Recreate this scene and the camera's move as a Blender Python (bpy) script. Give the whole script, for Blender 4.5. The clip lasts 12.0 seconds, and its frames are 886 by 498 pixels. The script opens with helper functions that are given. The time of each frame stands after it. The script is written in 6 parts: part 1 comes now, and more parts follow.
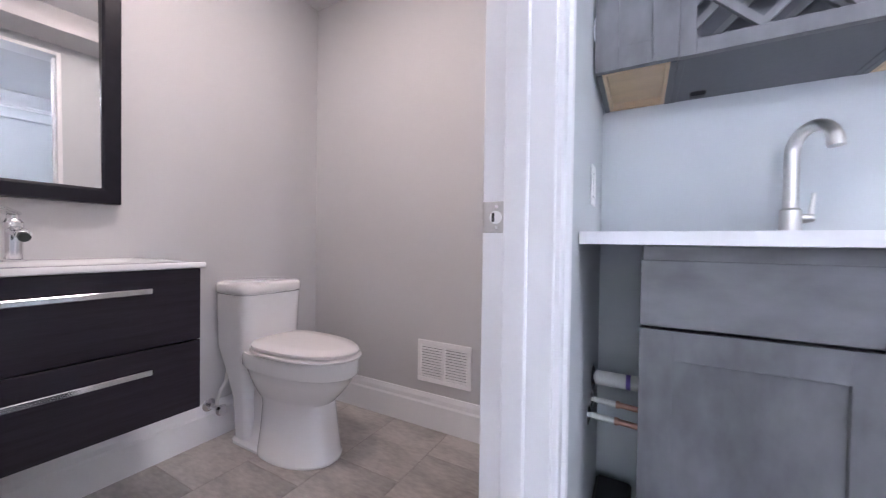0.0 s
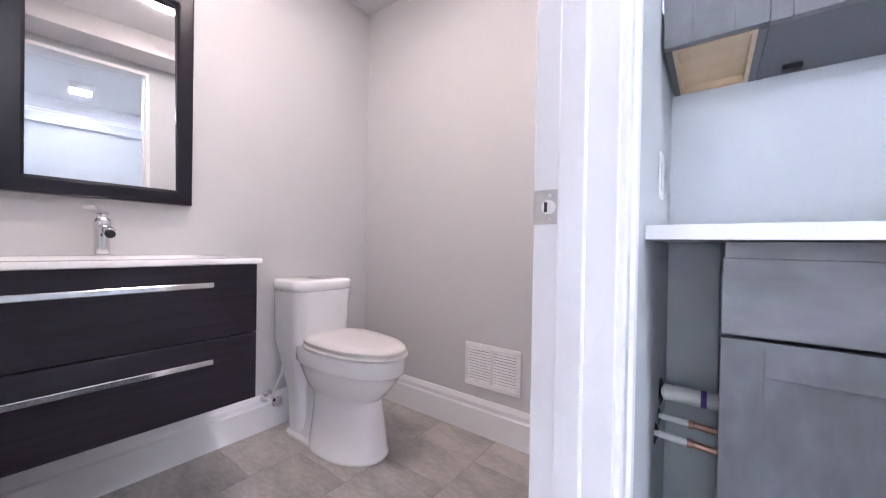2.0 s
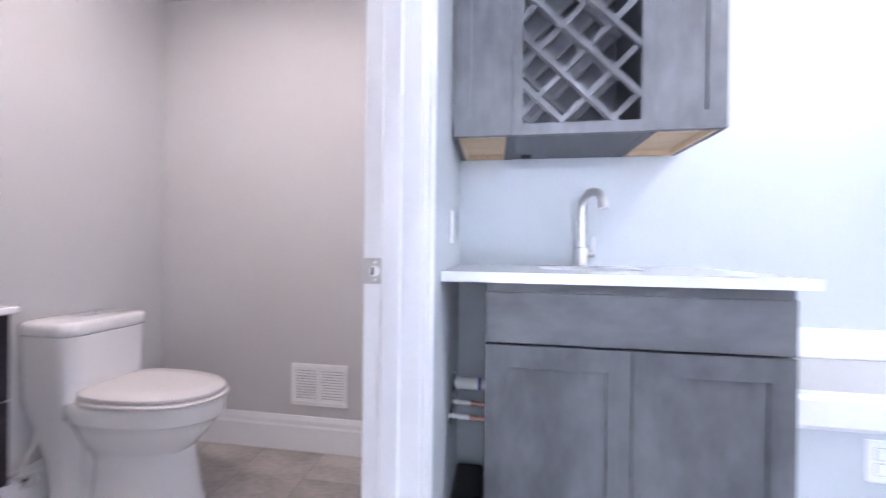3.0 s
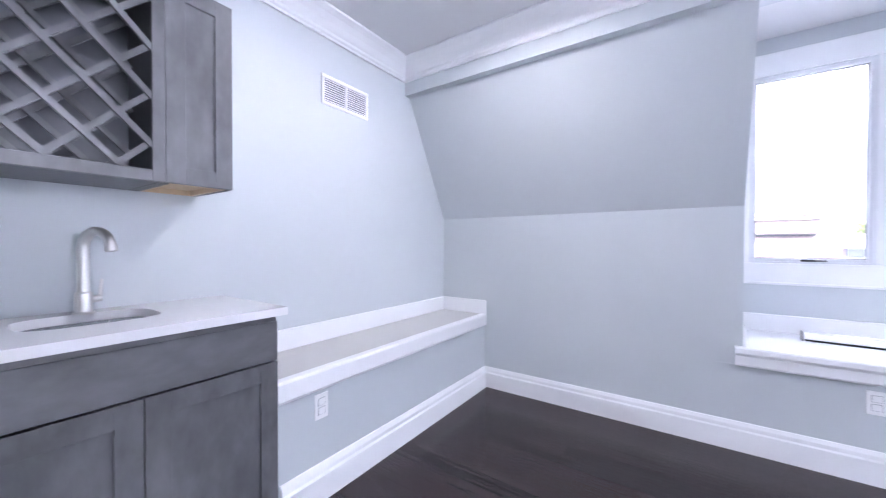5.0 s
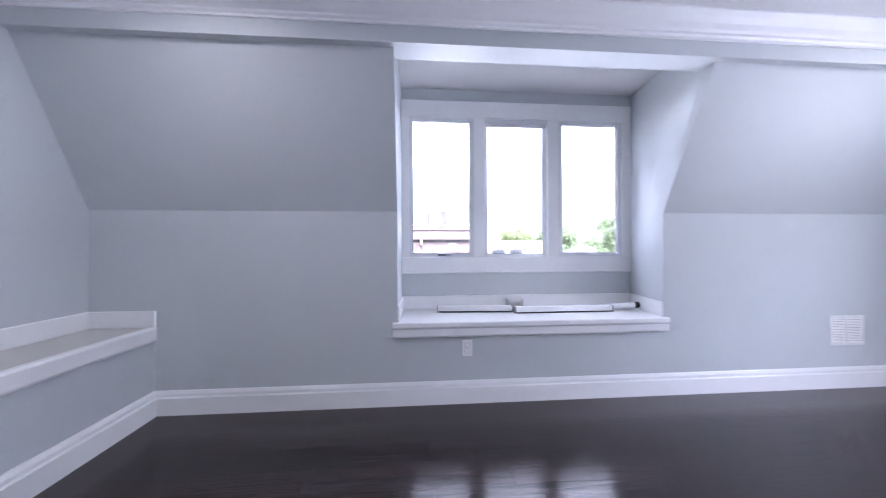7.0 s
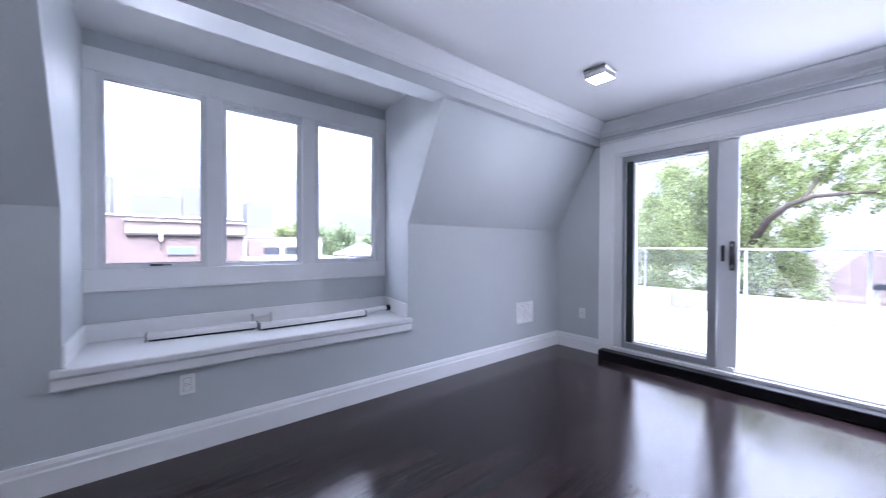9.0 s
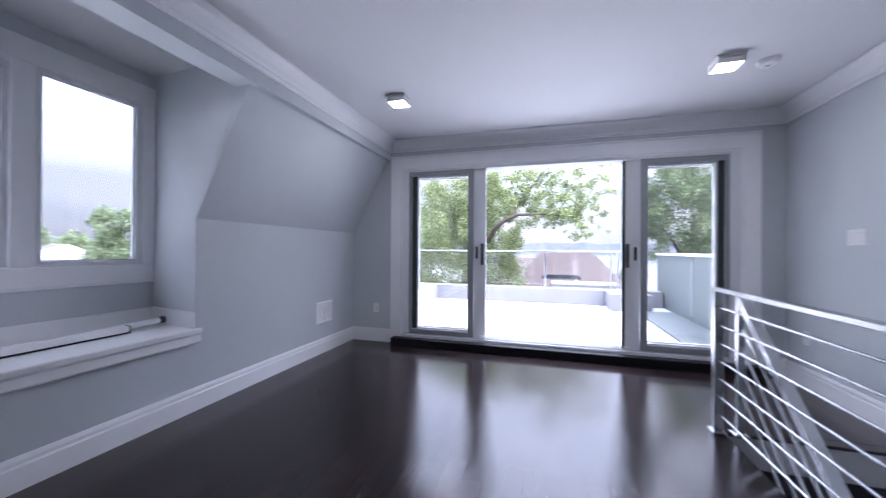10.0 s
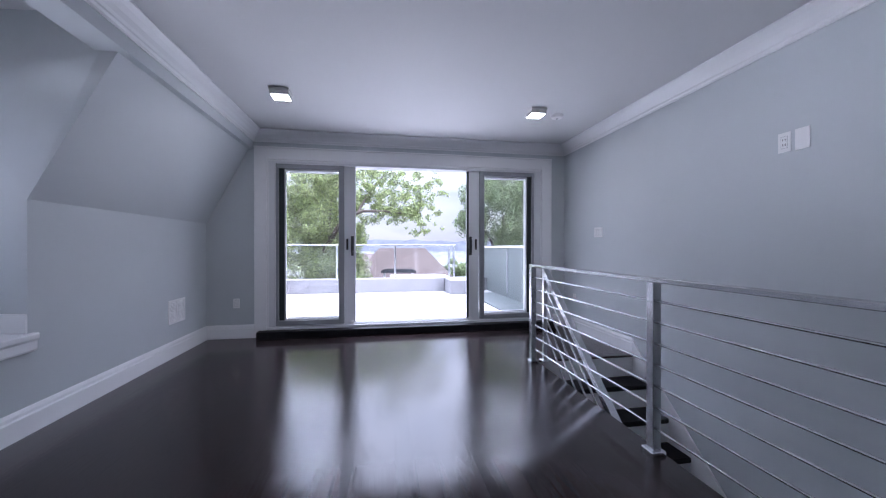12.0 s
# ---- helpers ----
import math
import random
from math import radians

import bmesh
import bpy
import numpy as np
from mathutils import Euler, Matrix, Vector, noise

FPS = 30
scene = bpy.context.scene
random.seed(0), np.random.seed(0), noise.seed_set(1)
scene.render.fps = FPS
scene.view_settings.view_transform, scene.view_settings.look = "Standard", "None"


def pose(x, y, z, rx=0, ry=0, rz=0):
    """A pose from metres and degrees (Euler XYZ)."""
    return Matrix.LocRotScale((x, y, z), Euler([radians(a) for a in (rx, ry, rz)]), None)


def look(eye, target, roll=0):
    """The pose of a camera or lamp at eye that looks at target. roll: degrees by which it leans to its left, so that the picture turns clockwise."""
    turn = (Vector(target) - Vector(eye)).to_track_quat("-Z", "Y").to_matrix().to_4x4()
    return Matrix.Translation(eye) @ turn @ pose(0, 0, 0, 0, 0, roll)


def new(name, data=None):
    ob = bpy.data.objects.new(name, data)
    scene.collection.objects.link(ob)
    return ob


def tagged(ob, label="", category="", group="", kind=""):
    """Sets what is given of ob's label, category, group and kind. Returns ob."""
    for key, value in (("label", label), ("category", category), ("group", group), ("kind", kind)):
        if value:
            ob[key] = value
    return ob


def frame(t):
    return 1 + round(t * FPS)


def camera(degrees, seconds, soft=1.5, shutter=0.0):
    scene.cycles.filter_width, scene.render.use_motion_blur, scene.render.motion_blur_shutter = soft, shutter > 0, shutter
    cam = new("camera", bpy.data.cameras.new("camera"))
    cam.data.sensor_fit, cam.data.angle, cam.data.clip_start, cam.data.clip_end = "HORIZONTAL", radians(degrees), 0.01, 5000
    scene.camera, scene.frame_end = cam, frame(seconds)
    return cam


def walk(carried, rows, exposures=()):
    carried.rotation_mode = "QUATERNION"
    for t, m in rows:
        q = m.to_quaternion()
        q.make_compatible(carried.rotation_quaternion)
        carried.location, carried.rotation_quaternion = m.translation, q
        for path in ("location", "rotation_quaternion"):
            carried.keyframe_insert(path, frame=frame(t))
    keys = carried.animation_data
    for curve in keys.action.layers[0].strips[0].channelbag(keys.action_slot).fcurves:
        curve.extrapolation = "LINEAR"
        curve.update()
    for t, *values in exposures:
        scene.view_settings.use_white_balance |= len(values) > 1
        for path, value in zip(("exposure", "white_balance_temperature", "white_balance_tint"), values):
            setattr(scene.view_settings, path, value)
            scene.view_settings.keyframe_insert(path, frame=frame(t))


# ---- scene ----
cam = camera(102.4, 12.0, soft=1.15, shutter=0.3)
PATH = [
    (0, (2.634, 1.397, 0.882), (3.603, -0.352, 0.853), 0.8),
    (0.5, (2.673, 1.316, 0.867), (3.82, -0.322, 0.843), 1.0),
    (1, (2.677, 1.296, 0.856), (3.883, -0.3, 0.837), 1.0),
    (1.5, (2.672, 1.303, 0.85), (3.877, -0.293, 0.832), 1.0),
    (2, (2.65, 1.356, 0.865), (3.853, -0.241, 0.849), 1.0),
    (2.5, (2.622, 1.469, 0.918), (3.626, -0.26, 0.911), 1.0),
    (3, (2.602, 1.53, 0.981), (2.9, -0.448, 0.975), 0.7),
    (3.2, (2.582, 1.562, 1.012), (2.54, -0.438, 1.017), 0.4),
    (4.8, (2.581, 1.757, 1.16), (1.018, 0.51, 1.132), 0.2),
    (5, (2.578, 1.771, 1.15), (0.932, 0.635, 1.126), 0.1),
    (5.5, (2.56, 1.844, 1.144), (0.757, 0.98, 1.124), 0.0),
    (6, (2.545, 1.938, 1.138), (0.618, 1.401, 1.12), 0.0),
    (6.5, (2.534, 2.038, 1.113), (0.541, 1.861, 1.11), -0.0),
    (7, (2.538, 2.127, 1.104), (0.545, 2.299, 1.105), -0.2),
    (7.2, (2.538, 2.17, 1.115), (0.56, 2.466, 1.106), 0.0),
    (8.8, (2.521, 2.384, 1.186), (0.857, 3.491, 1.157), 0.1),
    (9, (2.497, 2.382, 1.192), (0.939, 3.637, 1.171), 0.2),
    (9.5, (2.484, 2.285, 1.172), (1.318, 3.91, 1.164), 0.4),
    (10, (2.41, 2.071, 1.156), (1.848, 3.99, 1.162), 0.4),
    (10.5, (2.362, 1.788, 1.186), (2.237, 3.784, 1.198), 0.3),
    (11, (2.217, 1.637, 1.16), (2.373, 3.631, 1.164), 0.3),
    (11.5, (2.072, 1.544, 1.108), (2.374, 3.521, 1.108), 0.2),
    (12, (2.028, 1.555, 1.088), (2.373, 3.525, 1.08), 0.0),
]
EXPOSURES = [(0.0, 5.75, 5850, 20), (1.5, 6.15, 5850, 20), (2.4, 6.15, 5800, 20), (3.0, 6.05, 5650, 20), (5.0, 5.55, 5750, 22), (6.0, 5.1, 5750, 22), (7.0, 4.68, 5750, 22), (9.0, 4.2, 5600, 20), (9.5, 3.95, 5650, 20),
             (10.0, 3.62, 5700, 20), (12.0, 3.4, 5700, 20)]
walk(cam, [(t, look(e, g, r)) for t, e, g, r in PATH], EXPOSURES)

# ---- world and light ----
world = bpy.data.worlds.new("sky")
scene.world = world
world.use_nodes = True
wt = world.node_tree
wt.nodes.clear()
w_out = wt.nodes.new("ShaderNodeOutputWorld")
w_bg = wt.nodes.new("ShaderNodeBackground")
w_sky = wt.nodes.new("ShaderNodeTexSky")
w_sky.sky_type = 'NISHITA'
w_sky.sun_disc = False
w_sky.sun_elevation = radians(58)
w_sky.sun_rotation = radians(94)
w_sky.dust_density = 3.0
w_map = wt.nodes.new("ShaderNodeMapping")
w_map.inputs["Scale"].default_value = (1.0, 1.0, 3.2)
w_map.inputs["Location"].default_value = (0.4, 1.3, 0.0)
w_crd = wt.nodes.new("ShaderNodeTexCoord")
w_noise = wt.nodes.new("ShaderNodeTexNoise")
w_noise.inputs["Scale"].default_value = 2.6
w_noise.inputs["Detail"].default_value = 7
w_ramp = wt.nodes.new("ShaderNodeValToRGB")
w_ramp.color_ramp.elements[0].position = 0.30
w_ramp.color_ramp.elements[0].color = (1.26, 1.33, 1.50, 1)
w_ramp.color_ramp.elements[1].color = (1.78, 1.80, 1.88, 1)
w_ramp.color_ramp.elements[1].position = 0.46
w_mix = wt.nodes.new("ShaderNodeMixRGB")
w_mix.inputs["Fac"].default_value = 0.88
wt.links.new(w_crd.outputs["Generated"], w_map.inputs["Vector"])
wt.links.new(w_map.outputs["Vector"], w_noise.inputs["Vector"])
wt.links.new(w_noise.outputs["Fac"], w_ramp.inputs["Fac"])
wt.links.new(w_ramp.outputs["Color"], w_mix.inputs["Color2"])
wt.links.new(w_sky.outputs["Color"], w_mix.inputs["Color1"])
# overcast sky, boosted overhead to 6.4 times the horizon to light rooms and floor
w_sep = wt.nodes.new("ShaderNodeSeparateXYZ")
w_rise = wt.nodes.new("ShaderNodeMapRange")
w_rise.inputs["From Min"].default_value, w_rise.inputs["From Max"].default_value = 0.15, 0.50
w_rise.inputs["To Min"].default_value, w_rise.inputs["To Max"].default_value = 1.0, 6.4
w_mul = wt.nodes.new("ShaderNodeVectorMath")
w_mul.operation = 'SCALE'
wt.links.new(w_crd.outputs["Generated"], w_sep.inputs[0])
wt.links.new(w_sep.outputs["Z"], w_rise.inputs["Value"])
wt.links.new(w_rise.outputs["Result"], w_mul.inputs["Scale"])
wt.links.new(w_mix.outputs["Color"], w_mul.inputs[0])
# sky dimmed towards the west, to keep the dormer's view from clipping
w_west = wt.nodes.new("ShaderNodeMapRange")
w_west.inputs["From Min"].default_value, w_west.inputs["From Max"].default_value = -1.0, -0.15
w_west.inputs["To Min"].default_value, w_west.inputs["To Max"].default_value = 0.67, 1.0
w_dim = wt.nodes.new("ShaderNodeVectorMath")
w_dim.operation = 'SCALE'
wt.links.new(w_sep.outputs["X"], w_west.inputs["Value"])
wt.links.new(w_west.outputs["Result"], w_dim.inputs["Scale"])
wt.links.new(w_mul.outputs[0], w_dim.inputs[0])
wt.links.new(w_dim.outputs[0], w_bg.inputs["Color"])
wt.links.new(w_bg.outputs["Background"], w_out.inputs["Surface"])
w_bg.inputs["Strength"].default_value = 0.05

sun = new("sun", bpy.data.lights.new("sun", 'SUN'))
sun.data.energy = 0.5
sun.data.angle = radians(10)
sun.data.color = (1.0, 0.985, 0.96)
sun.matrix_world = look((10, -0.6, 16), (0, 0, 0))


def opening_light(name, at, towards, width, height, watts, spread):
    """An area lamp in an opening that stands in for the sky's and the terrace's light."""
    lamp = new(name, bpy.data.lights.new(name, 'AREA'))
    lamp.data.shape, lamp.data.size, lamp.data.size_y = 'RECTANGLE', width, height
    lamp.data.energy, lamp.data.color, lamp.data.spread = watts, (0.95, 0.965, 1.0), radians(spread)
    lamp.matrix_world = look(at, towards)
    return lamp


# low and rising, as from the bright terrace and roofs; high and level, as from the sky across the town
opening_light("door_daylight", (2.44, 6.30, 0.50), (2.44, 5.30, 1.53), 3.2, 0.3, 0.60, 72)
opening_light("door_skylight", (2.44, 6.30, 2.04), (2.44, 5.30, 2.04), 3.2, 0.1, 0.13, 20)
opening_light("window_daylight", (-0.60, 3.05, 1.15), (0.40, 3.05, 1.92), 1.8, 0.2, 0.15, 62)
opening_light("window_skylight", (-0.60, 3.05, 2.12), (0.40, 3.05, 2.085), 1.8, 0.1, 0.25, 28)

# ---- helpers for meshes ----
ROOT = {}


def finish(ob, bm, material):
    bm.normal_update()
    bm.to_mesh(ob.data)
    bm.free()
    if material:
        ob.data.materials.append(material)


def thing(name, at, label, category, group="", kind=""):
    ob = new(name)
    ob.empty_display_size = 0.05
    ob.location = at
    ROOT[ob.name] = Vector(at)
    tagged(ob, label, category, group, kind)
    return ob


def part(name, bm, material, parent, label=""):
    """One mesh under a thing or a part; bm holds world coordinates."""
    base = ROOT[parent.name]
    bmesh.ops.translate(bm, verts=bm.verts, vec=-base)
    ob = new(name, bpy.data.meshes.new(name))
    ob.parent = parent
    finish(ob, bm, material)
    ROOT[ob.name] = base
    if label:
        tagged(ob, label)
    return ob


def piece(name, mesh, parent, at, rz=0):
    """A piece on shared mesh data, with local coordinates about its own middle."""
    ob = new(name, mesh)
    ob.parent = parent
    base = ROOT.get(parent.name, Vector((0, 0, 0)))
    ob.matrix_basis = Matrix.Translation(Vector(at) - base) @ pose(0, 0, 0, 0, 0, rz)
    return ob


def struct(name, bm, material, label, category):
    ob = new(name, bpy.data.meshes.new(name))
    finish(ob, bm, material)
    ROOT[ob.name] = Vector((0, 0, 0))
    return tagged(ob, label, category, "", "structure")


def single(name, bm, material, label, category, group="", kind="", at=(0, 0, 0)):
    """A thing of one mesh."""
    bmesh.ops.translate(bm, verts=bm.verts, vec=-Vector(at))
    ob = new(name, bpy.data.meshes.new(name))
    ob.location = at
    finish(ob, bm, material)
    ROOT[ob.name] = Vector(at)
    return tagged(ob, label, category, group, kind)


def smooth(ob, angle=40):
    ob.data.polygons.foreach_set("use_smooth", [True] * len(ob.data.polygons))
    ob.data.set_sharp_from_angle(angle=radians(angle))
    return ob


def box(bm, x0, y0, z0, x1, y1, z1, b=0.0):
    """A box; b: width of its chamfers."""
    lo = (min(x0, x1), min(y0, y1), min(z0, z1))
    hi = (max(x0, x1), max(y0, y1), max(z0, z1))
    if b <= 0:
        v = [bm.verts.new((hi[0] if i & 1 else lo[0], hi[1] if i & 2 else lo[1], hi[2] if i & 4 else lo[2])) for i in range(8)]
        for f in ((0, 2, 3, 1), (4, 5, 7, 6), (0, 1, 5, 4), (2, 6, 7, 3), (0, 4, 6, 2), (1, 3, 7, 5)):
            bm.faces.new([v[i] for i in f])
        return
    b = min(b, *[(hi[k] - lo[k]) * 0.45 for k in range(3)])
    vs = {}
    for i in range(8):
        s = [1 if i >> k & 1 else -1 for k in range(3)]
        for k in range(3):
            p = [(hi[a] if s[a] > 0 else lo[a]) - (0 if a == k else b * s[a]) for a in range(3)]
            vs[i, k] = bm.verts.new(p)
    mid = (Vector(lo) + Vector(hi)) / 2

    def face(vv):
        c = sum((v.co for v in vv), Vector()) / len(vv)
        n = (vv[1].co - vv[0].co).cross(vv[2].co - vv[0].co)
        bm.faces.new(vv if n.dot(c - mid) > 0 else vv[::-1])
    for k in range(3):
        a, c = (k + 1) % 3, (k + 2) % 3
        for s in (0, 1):
            q = [s << k | i << a | j << c for i, j in ((0, 0), (1, 0), (1, 1), (0, 1))]
            face([vs[i, k] for i in q])
        for i in (0, 1):
            for j in (0, 1):
                p, q = i << a | j << c, i << a | j << c | 1 << k
                face([vs[p, a], vs[q, a], vs[q, c], vs[p, c]])
    for i in range(8):
        face([vs[i, 0], vs[i, 1], vs[i, 2]])


def nb():
    return bmesh.new()


def boxed(*args, **kw):
    bm = nb()
    box(bm, *args, **kw)
    return bm


def sweep(bm, profile, a, b, out, m0=0.0, m1=0.0):
    """Extrudes a profile of (offset along out, height) from a to b; m0, m1: mitres at the ends."""
    a, b, out = Vector(a), Vector(b), Vector(out).normalized()
    d = (b - a).normalized()
    n = len(profile)
    ra = [bm.verts.new(a + out * o + Vector((0, 0, h)) + d * (o * m0)) for o, h in profile]
    rb = [bm.verts.new(b + out * o + Vector((0, 0, h)) - d * (o * m1)) for o, h in profile]
    new_faces = []
    for i in range(n):
        j = (i + 1) % n
        new_faces.append(bm.faces.new([ra[i], ra[j], rb[j], rb[i]]))
    new_faces.append(bm.faces.new(ra[::-1]))
    new_faces.append(bm.faces.new(rb))
    bmesh.ops.recalc_face_normals(bm, faces=new_faces)


def prism(bm, pts, axis, lo, hi):
    """A polygon of points in the plane across axis ('x', 'y' or 'z'), extruded from lo to hi."""
    def at(p, w):
        return {"x": (w, p[0], p[1]), "y": (p[0], w, p[1]), "z": (p[0], p[1], w)}[axis]
    ra = [bm.verts.new(at(p, lo)) for p in pts]
    rb = [bm.verts.new(at(p, hi)) for p in pts]
    fs = [bm.faces.new([ra[i], ra[(i + 1) % len(pts)], rb[(i + 1) % len(pts)], rb[i]]) for i in range(len(pts))]
    fs += [bm.faces.new(ra[::-1]), bm.faces.new(rb)]
    bmesh.ops.recalc_face_normals(bm, faces=fs)


def loft(bm, rings, cap0=True, cap1=True):
    rows = [[bm.verts.new(p) for p in r] for r in rings]
    fs = []
    for a, b in zip(rows, rows[1:]):
        n = len(a)
        for i in range(n):
            fs.append(bm.faces.new([a[i], a[(i + 1) % n], b[(i + 1) % n], b[i]]))
    if cap0:
        fs.append(bm.faces.new(rows[0][::-1]))
    if cap1:
        fs.append(bm.faces.new(rows[-1]))
    bmesh.ops.recalc_face_normals(bm, faces=fs)


def tube(bm, pts, r, n=10, caps=True):
    """A round bar along points; r: a radius or one for each point."""
    pts = [Vector(p) for p in pts]
    rr = r if isinstance(r, (list, tuple)) else [r] * len(pts)
    side = None
    rings = []
    for i, p in enumerate(pts):
        d = (pts[min(i + 1, len(pts) - 1)] - pts[max(i - 1, 0)]).normalized()
        if side is None:
            side = d.orthogonal().normalized()
        side = (side - d * side.dot(d)).normalized()
        up = d.cross(side)
        rings.append([p + (side * math.cos(2 * math.pi * k / n) + up * math.sin(2 * math.pi * k / n)) * rr[i] for k in range(n)])
    loft(bm, rings, caps, caps)


def turned(bm, at, profile, n=24):
    """A body of revolution about the vertical through at; profile of (radius, height)."""
    rings = [[Vector(at) + Vector((r * math.cos(2 * math.pi * k / n), r * math.sin(2 * math.pi * k / n), h)) for k in range(n)] for r, h in profile]
    loft(bm, rings)


def bar(bm, a, b, w, h, up=(0, 0, 1)):
    """A square bar from a to b, w wide across and h high."""
    a, b, up = Vector(a), Vector(b), Vector(up)
    d = (b - a).normalized()
    s = d.cross(up).normalized()
    u = s.cross(d)
    rings = [[p + s * (w / 2 * i) + u * (h / 2 * j) for i, j in ((-1, -1), (1, -1), (1, 1), (-1, 1))] for p in (a, b)]
    loft(bm, rings)


# ---- materials ----
def material(name, colour, rough=0.5, metal=0.0, vary=0.06, scale=3.0, fine=60.0, bump=0.05, spec=0.5, coat=0.0, piece_vary=0.0, stretch=(1, 1, 1), dark=None):
    """A surface with variation at two scales, and fine relief."""
    m = bpy.data.materials.new(name)
    m.use_nodes = True
    t = m.node_tree
    p = t.nodes["Principled BSDF"]
    p.inputs["Metallic"].default_value = metal
    p.inputs["Specular IOR Level"].default_value = spec
    p.inputs["Coat Weight"].default_value = coat
    crd = t.nodes.new("ShaderNodeTexCoord")
    mp = t.nodes.new("ShaderNodeMapping")
    mp.inputs["Scale"].default_value = stretch
    big, small = t.nodes.new("ShaderNodeTexNoise"), t.nodes.new("ShaderNodeTexNoise")
    big.inputs["Scale"].default_value, small.inputs["Scale"].default_value = scale, fine
    big.inputs["Detail"].default_value, small.inputs["Detail"].default_value = 5, 4
    t.links.new(crd.outputs["Object"], mp.inputs["Vector"])
    t.links.new(mp.outputs["Vector"], big.inputs["Vector"])
    t.links.new(mp.outputs["Vector"], small.inputs["Vector"])
    add = t.nodes.new("ShaderNodeMath")
    add.operation = 'ADD'
    half = t.nodes.new("ShaderNodeMath")
    half.operation = 'MULTIPLY'
    half.inputs[1].default_value = 0.5
    t.links.new(big.outputs["Fac"], add.inputs[0])
    t.links.new(small.outputs["Fac"], half.inputs[0])
    t.links.new(half.outputs[0], add.inputs[1])
    value = add.outputs[0]
    if piece_vary:
        info = t.nodes.new("ShaderNodeObjectInfo")
        k = t.nodes.new("ShaderNodeMath")
        k.operation = 'MULTIPLY_ADD'
        k.inputs[1].default_value = piece_vary
        t.links.new(info.outputs["Random"], k.inputs[0])
        t.links.new(value, k.inputs[2])
        value = k.outputs[0]
    ramp = t.nodes.new("ShaderNodeValToRGB")
    lo = dark if dark else tuple(c * (1 - vary) for c in colour)
    hi = tuple(min(1, c * (1 + vary)) for c in colour)
    ramp.color_ramp.elements[0].position, ramp.color_ramp.elements[1].position = 0.5, 1.0 + piece_vary
    if ramp.color_ramp.elements[1].position > 1:
        ramp.color_ramp.elements[1].position = 1
    ramp.color_ramp.elements[0].color, ramp.color_ramp.elements[1].color = (*lo, 1), (*hi, 1)
    t.links.new(value, ramp.inputs["Fac"])
    t.links.new(ramp.outputs["Color"], p.inputs["Base Color"])
    rr = t.nodes.new("ShaderNodeMapRange")
    rr.inputs["To Min"].default_value, rr.inputs["To Max"].default_value = max(0.02, rough * 0.85), min(1, rough * 1.15)
    t.links.new(small.outputs["Fac"], rr.inputs["Value"])
    t.links.new(rr.outputs["Result"], p.inputs["Roughness"])
    if bump:
        b = t.nodes.new("ShaderNodeBump")
        b.inputs["Strength"].default_value = bump
        b.inputs["Distance"].default_value = 0.004
        t.links.new(small.outputs["Fac"], b.inputs["Height"])
        t.links.new(b.outputs["Normal"], p.inputs["Normal"])
    return m


def emitter(name, colour, strength):
    m = bpy.data.materials.new(name)
    m.use_nodes = True
    p = m.node_tree.nodes["Principled BSDF"]
    p.inputs["Base Color"].default_value = (0.9, 0.9, 0.9, 1)
    p.inputs["Emission Color"].default_value = (*colour, 1)
    p.inputs["Emission Strength"].default_value = strength
    return m


def glass(name, colour=(1, 1, 1), rough=0.0):
    m = bpy.data.materials.new(name)
    m.use_nodes = True
    p = m.node_tree.nodes["Principled BSDF"]
    p.inputs["Base Color"].default_value = (*colour, 1)
    p.inputs["Transmission Weight"].default_value = 1
    p.inputs["Roughness"].default_value = rough
    p.inputs["IOR"].default_value = 1.45
    return m


WALL = material("wall_paint", (0.570, 0.604, 0.622), 0.55, vary=0.03, scale=1.3, fine=220, bump=0.04)
BATH = material("bath_paint", (0.61, 0.605, 0.61), 0.55, vary=0.03, scale=1.3, fine=220, bump=0.04)
TRIM = material("trim_paint", (0.86, 0.865, 0.875), 0.32, vary=0.02, scale=2, fine=150, bump=0.02)
CEIL = material("ceiling_paint", (0.71, 0.715, 0.722), 0.7, vary=0.02, scale=1, fine=240, bump=0.05)


